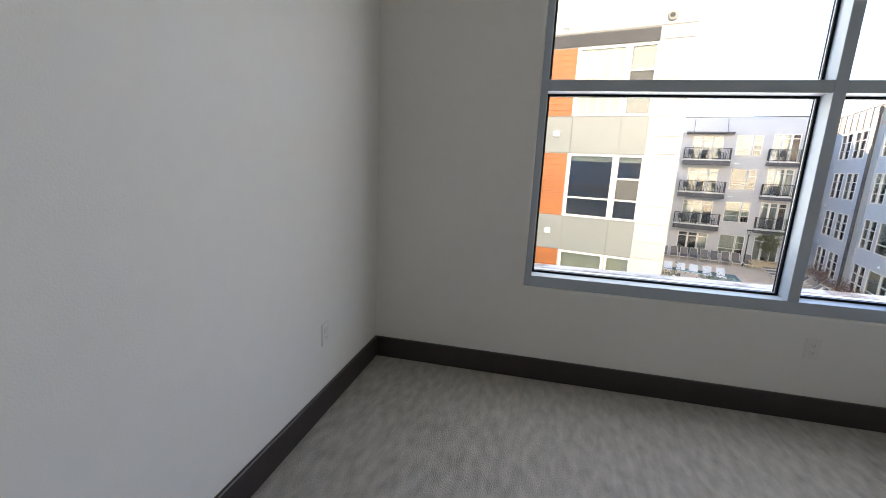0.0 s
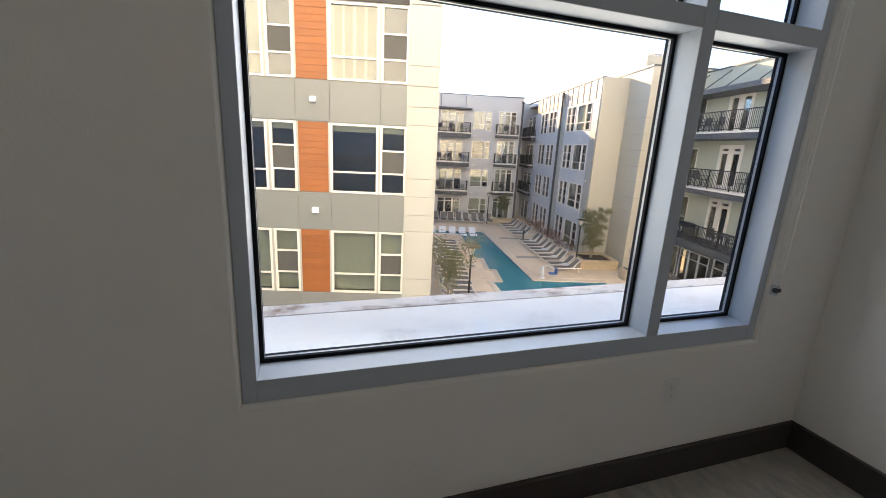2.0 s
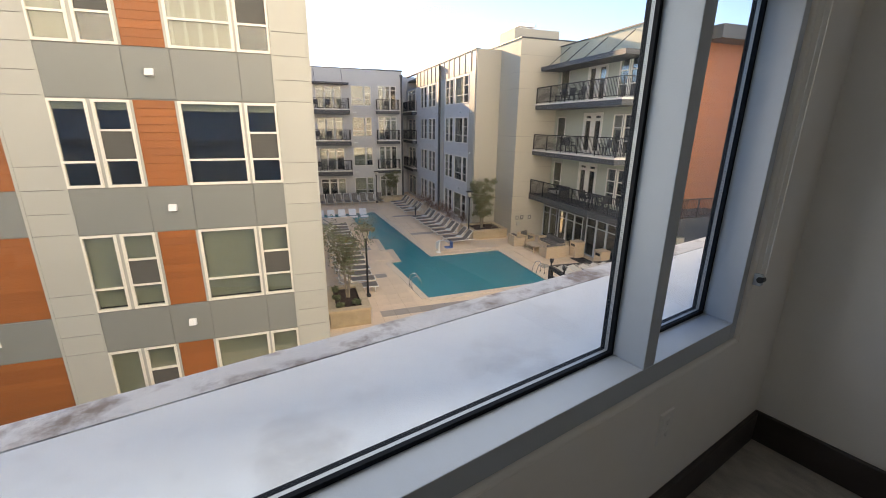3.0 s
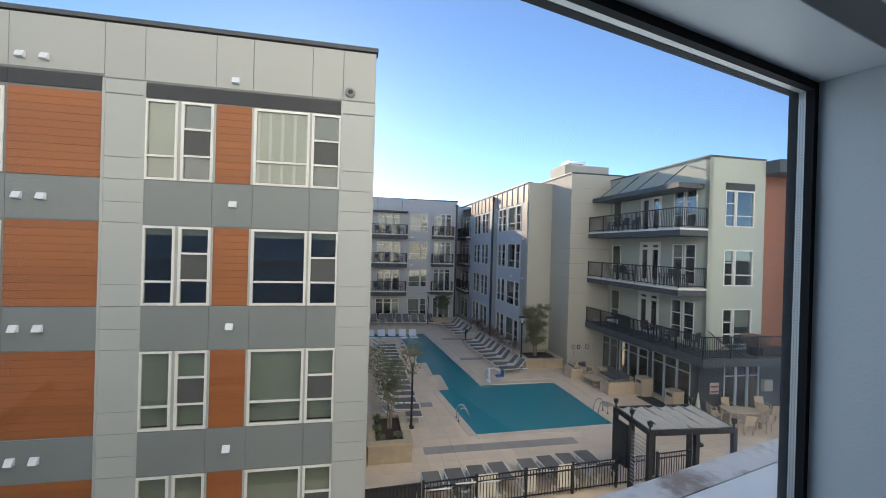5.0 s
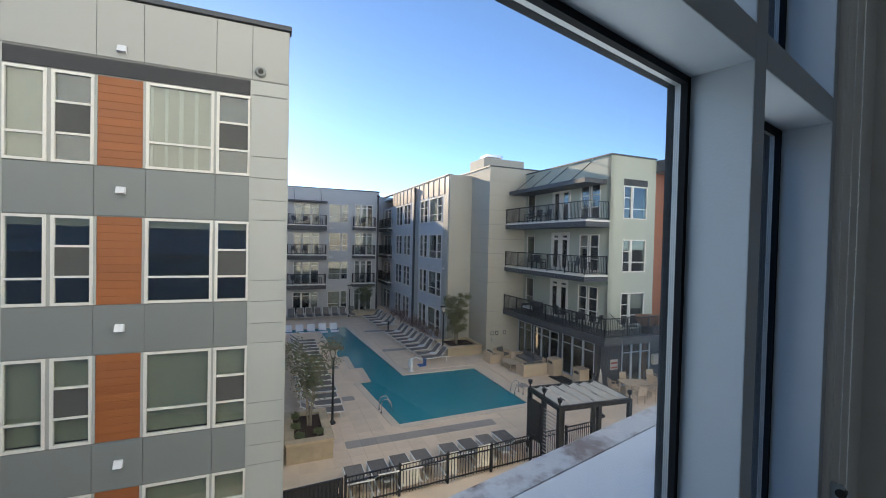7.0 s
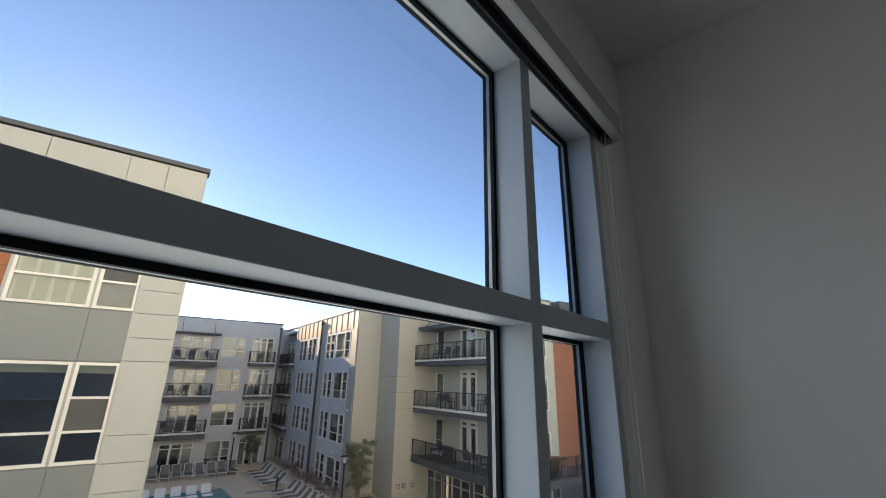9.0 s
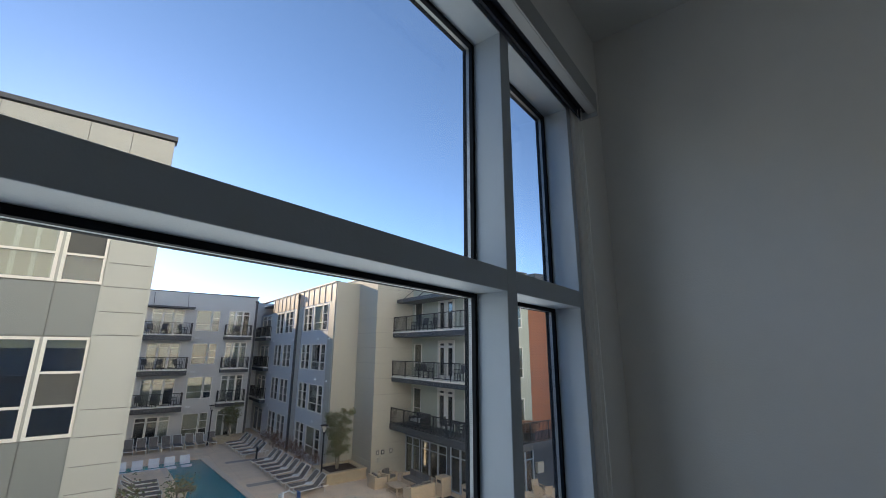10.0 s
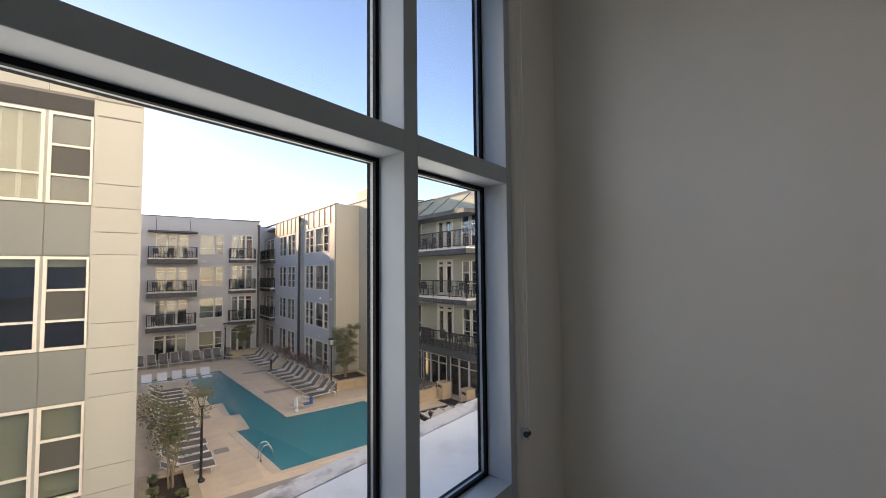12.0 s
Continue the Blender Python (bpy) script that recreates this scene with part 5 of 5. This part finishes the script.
part("screen", Geo().box(10.86, 10.98, 12.9, 13.7, 0.75, 2.2), RAIL, pg, "solid dark side screen")
for k in range(14):
    part("slat", Geo().box(10.86, 10.89, 11.85, 12.70, 0.45 + k * 0.13, 0.47 + k * 0.13), FASCIA, pg, "thin horizontal slat")
for u, v in corners + [(10.93, 12.75)]:
    sp = part("spotlight", Geo().lathe([(0.03, HP + 0.02), (0.03, HP + 0.14), (0.07, HP + 0.16), (0.09, HP + 0.30), (0.05, HP + 0.31)], 10, (u, v, 0)), RAIL, pg, "black spotlight")

fence = thing("metal_fence", "black metal picket fence along the pool deck", "fence", yard(3.72, 12.68, 0, 3.6))
FL = 10.4
for k in range(7):
    part("post", shared("fpost", lambda: Geo().box(-0.035, 0.035, -0.035, 0.035, 0, 1.07).mesh("post", RAIL)), None, fence, m=Matrix.Translation((k * FL / 6, 0, 0)))
for z in (0.12, 0.80, 0.97):
    part("rail", Geo().box(0, FL, -0.02, 0.02, z, z + 0.035), RAIL, fence)
for k in range(1, 95):
    part("picket", shared("fpick", lambda: Geo().box(-0.009, 0.009, -0.009, 0.009, 0.06, 0.99).mesh("picket", RAIL)), None, fence, m=Matrix.Translation((k * FL / 95, 0, 0)))
gate = thing("metal_gate", "black metal gate with dark mesh infill", "gate", yard(1.95, 12.55, 0, 3.6))
part("gate_frame", Geo().box(0, 1.7, -0.03, 0.03, 0.95, 1.02).box(0, 1.7, -0.03, 0.03, 0.08, 0.16).box(0, 0.06, -0.03, 0.03, 0.16, 0.95).box(1.64, 1.7, -0.03, 0.03, 0.16, 0.95), RAIL, gate)
for k in range(13):
    part("board", Geo().box(0.10 + k * 0.118, 0.16 + k * 0.118, -0.012, 0.012, 0.16, 0.95), RAIL, gate)
part("mesh_infill", Geo().box(0.06, 1.64, 0.014, 0.02, 0.16, 0.95), PANEL_BLACK, gate)
part("handle", Geo().tube([(1.55, -0.03, 0.62), (1.55, -0.08, 0.62), (1.55, -0.08, 0.80), (1.55, -0.03, 0.80)], 0.012, 6), STEEL, gate)
for d, w in ((1.80, 0.66), (3.50, 0.36), (4.65, 0.66)):
    tw = thing("towel", "cream towel hung over the fence rail", "towel", yard(3.72, 12.68, 0, 3.6) @ pose(d, 0, 0), "towels on the fence")
    g = Geo()
    for i in range(8):
        g.box(w * i / 8, w * (i + 1) / 8 - 0.004, 0.024 + 0.008 * (i % 2), 0.034 + 0.008 * (i % 2), 0.24, 1.01)
        g.box(w * i / 8, w * (i + 1) / 8 - 0.004, -0.024, 0.03, 1.007, 1.017)
    part("cloth", g, TOWEL, tw)
for u, v in ((5.15, 13.2), (9.75, 13.55), (12.0, 26.9), (11.95, 29.05), (11.8, 31.2), (11.6, 34.4), (11.35, 38.2)):
    st = thing("side_table", "small round white side table between loungers", "table", yard(u, v))
    part("tabletop", Geo().lathe([(0.24, 0.40), (0.25, 0.42), (0.24, 0.44)], 18), RESIN, st)
    for j in range(3):
        a = 2.1 * j
        part("leg", Geo().tube([(0.10 * math.cos(a), 0.10 * math.sin(a), 0.4), (0.2 * math.cos(a), 0.2 * math.sin(a), 0)], 0.014, 5), WHITE_FRAME, st)

bollard = thing("bollard", "short dark bollard between the loungers", "bollard", yard(11.32, 36.3))
part("post", Geo().lathe([(0.07, 0.0), (0.07, 0.85), (0.05, 0.88)], 12), RAIL, bollard)
part("cap", Geo().lathe([(0.09, 0.88), (0.09, 0.94), (0.02, 0.98)], 12), CHARCOAL, bollard)

# ---------------------------------------------------------------- pool coping and pavers
for (a, b), (c, d) in zip(POOL, POOL[1:] + POOL[:1]):
    e = Vector((c - a, d - b, 0))
    n = max(1, round(e.length / 0.9))
    turn = math.degrees(math.atan2(e.y, e.x))
    for i in range(n):
        size = round(e.length / n - 0.008, 3)
        me_ = shared(("coping", size), lambda: Geo().box(0, size, -0.33, 0.03, -0.05, 0.0).mesh("coping_stone", COPE))
        part("coping_stone", me_, None, pavement, m=Matrix.Translation((0, 0, 0.026)) @ pose(a, b, 0, 0, 0, turn) @ Matrix.Translation((i * e.length / n, 0, 0)))

BANDS = [(4.35, 11.05, 16.25, 16.85), (13.2, 15.3, 20.1, 20.7), (9.4, 11.3, 30.0, 30.6), (9.2, 11.3, 36.2, 36.8), (4.9, 6.3, 21.0, 21.6), (4.9, 5.9, 26.9, 27.5)]
tile, rest, count = 0.61, {PAVER: Geo(), PAVER_GREY: Geo()}, 0
for j in range(int((46 - 13.3) / tile)):
    for i in range(int((19.0 - 1.95) / tile)):
        u, v = 1.95 + i * tile, 13.3 + j * tile
        cu, cv = u + tile / 2, v + tile / 2
        if cu > 18.4 and cv > 18 or inside(cu, cv, POOL) or edge_distance(cu, cv, POOL) < 0.62:
            continue
        material = PAVER_GREY if any(a < cu < b and c < cv < d for a, b, c, d in BANDS) else PAVER
        if count < 290 and v < 22:
            me_ = shared(("paver", material.name), lambda: Geo().box(0, tile - 0.009, 0, tile - 0.009, -0.03, 0.0).mesh("paver", material))
            part("paver", me_, None, pavement, m=Matrix.Translation((u, v, 0.018)))
            count += 1
        else:
            rest[material].box(u, u + tile - 0.009, v, v + tile - 0.009, -0.012, 0.018)
for material, g in rest.items():
    if g.v:
        tagged(part("far_pavers", g, material, pavement), kind="stuff")
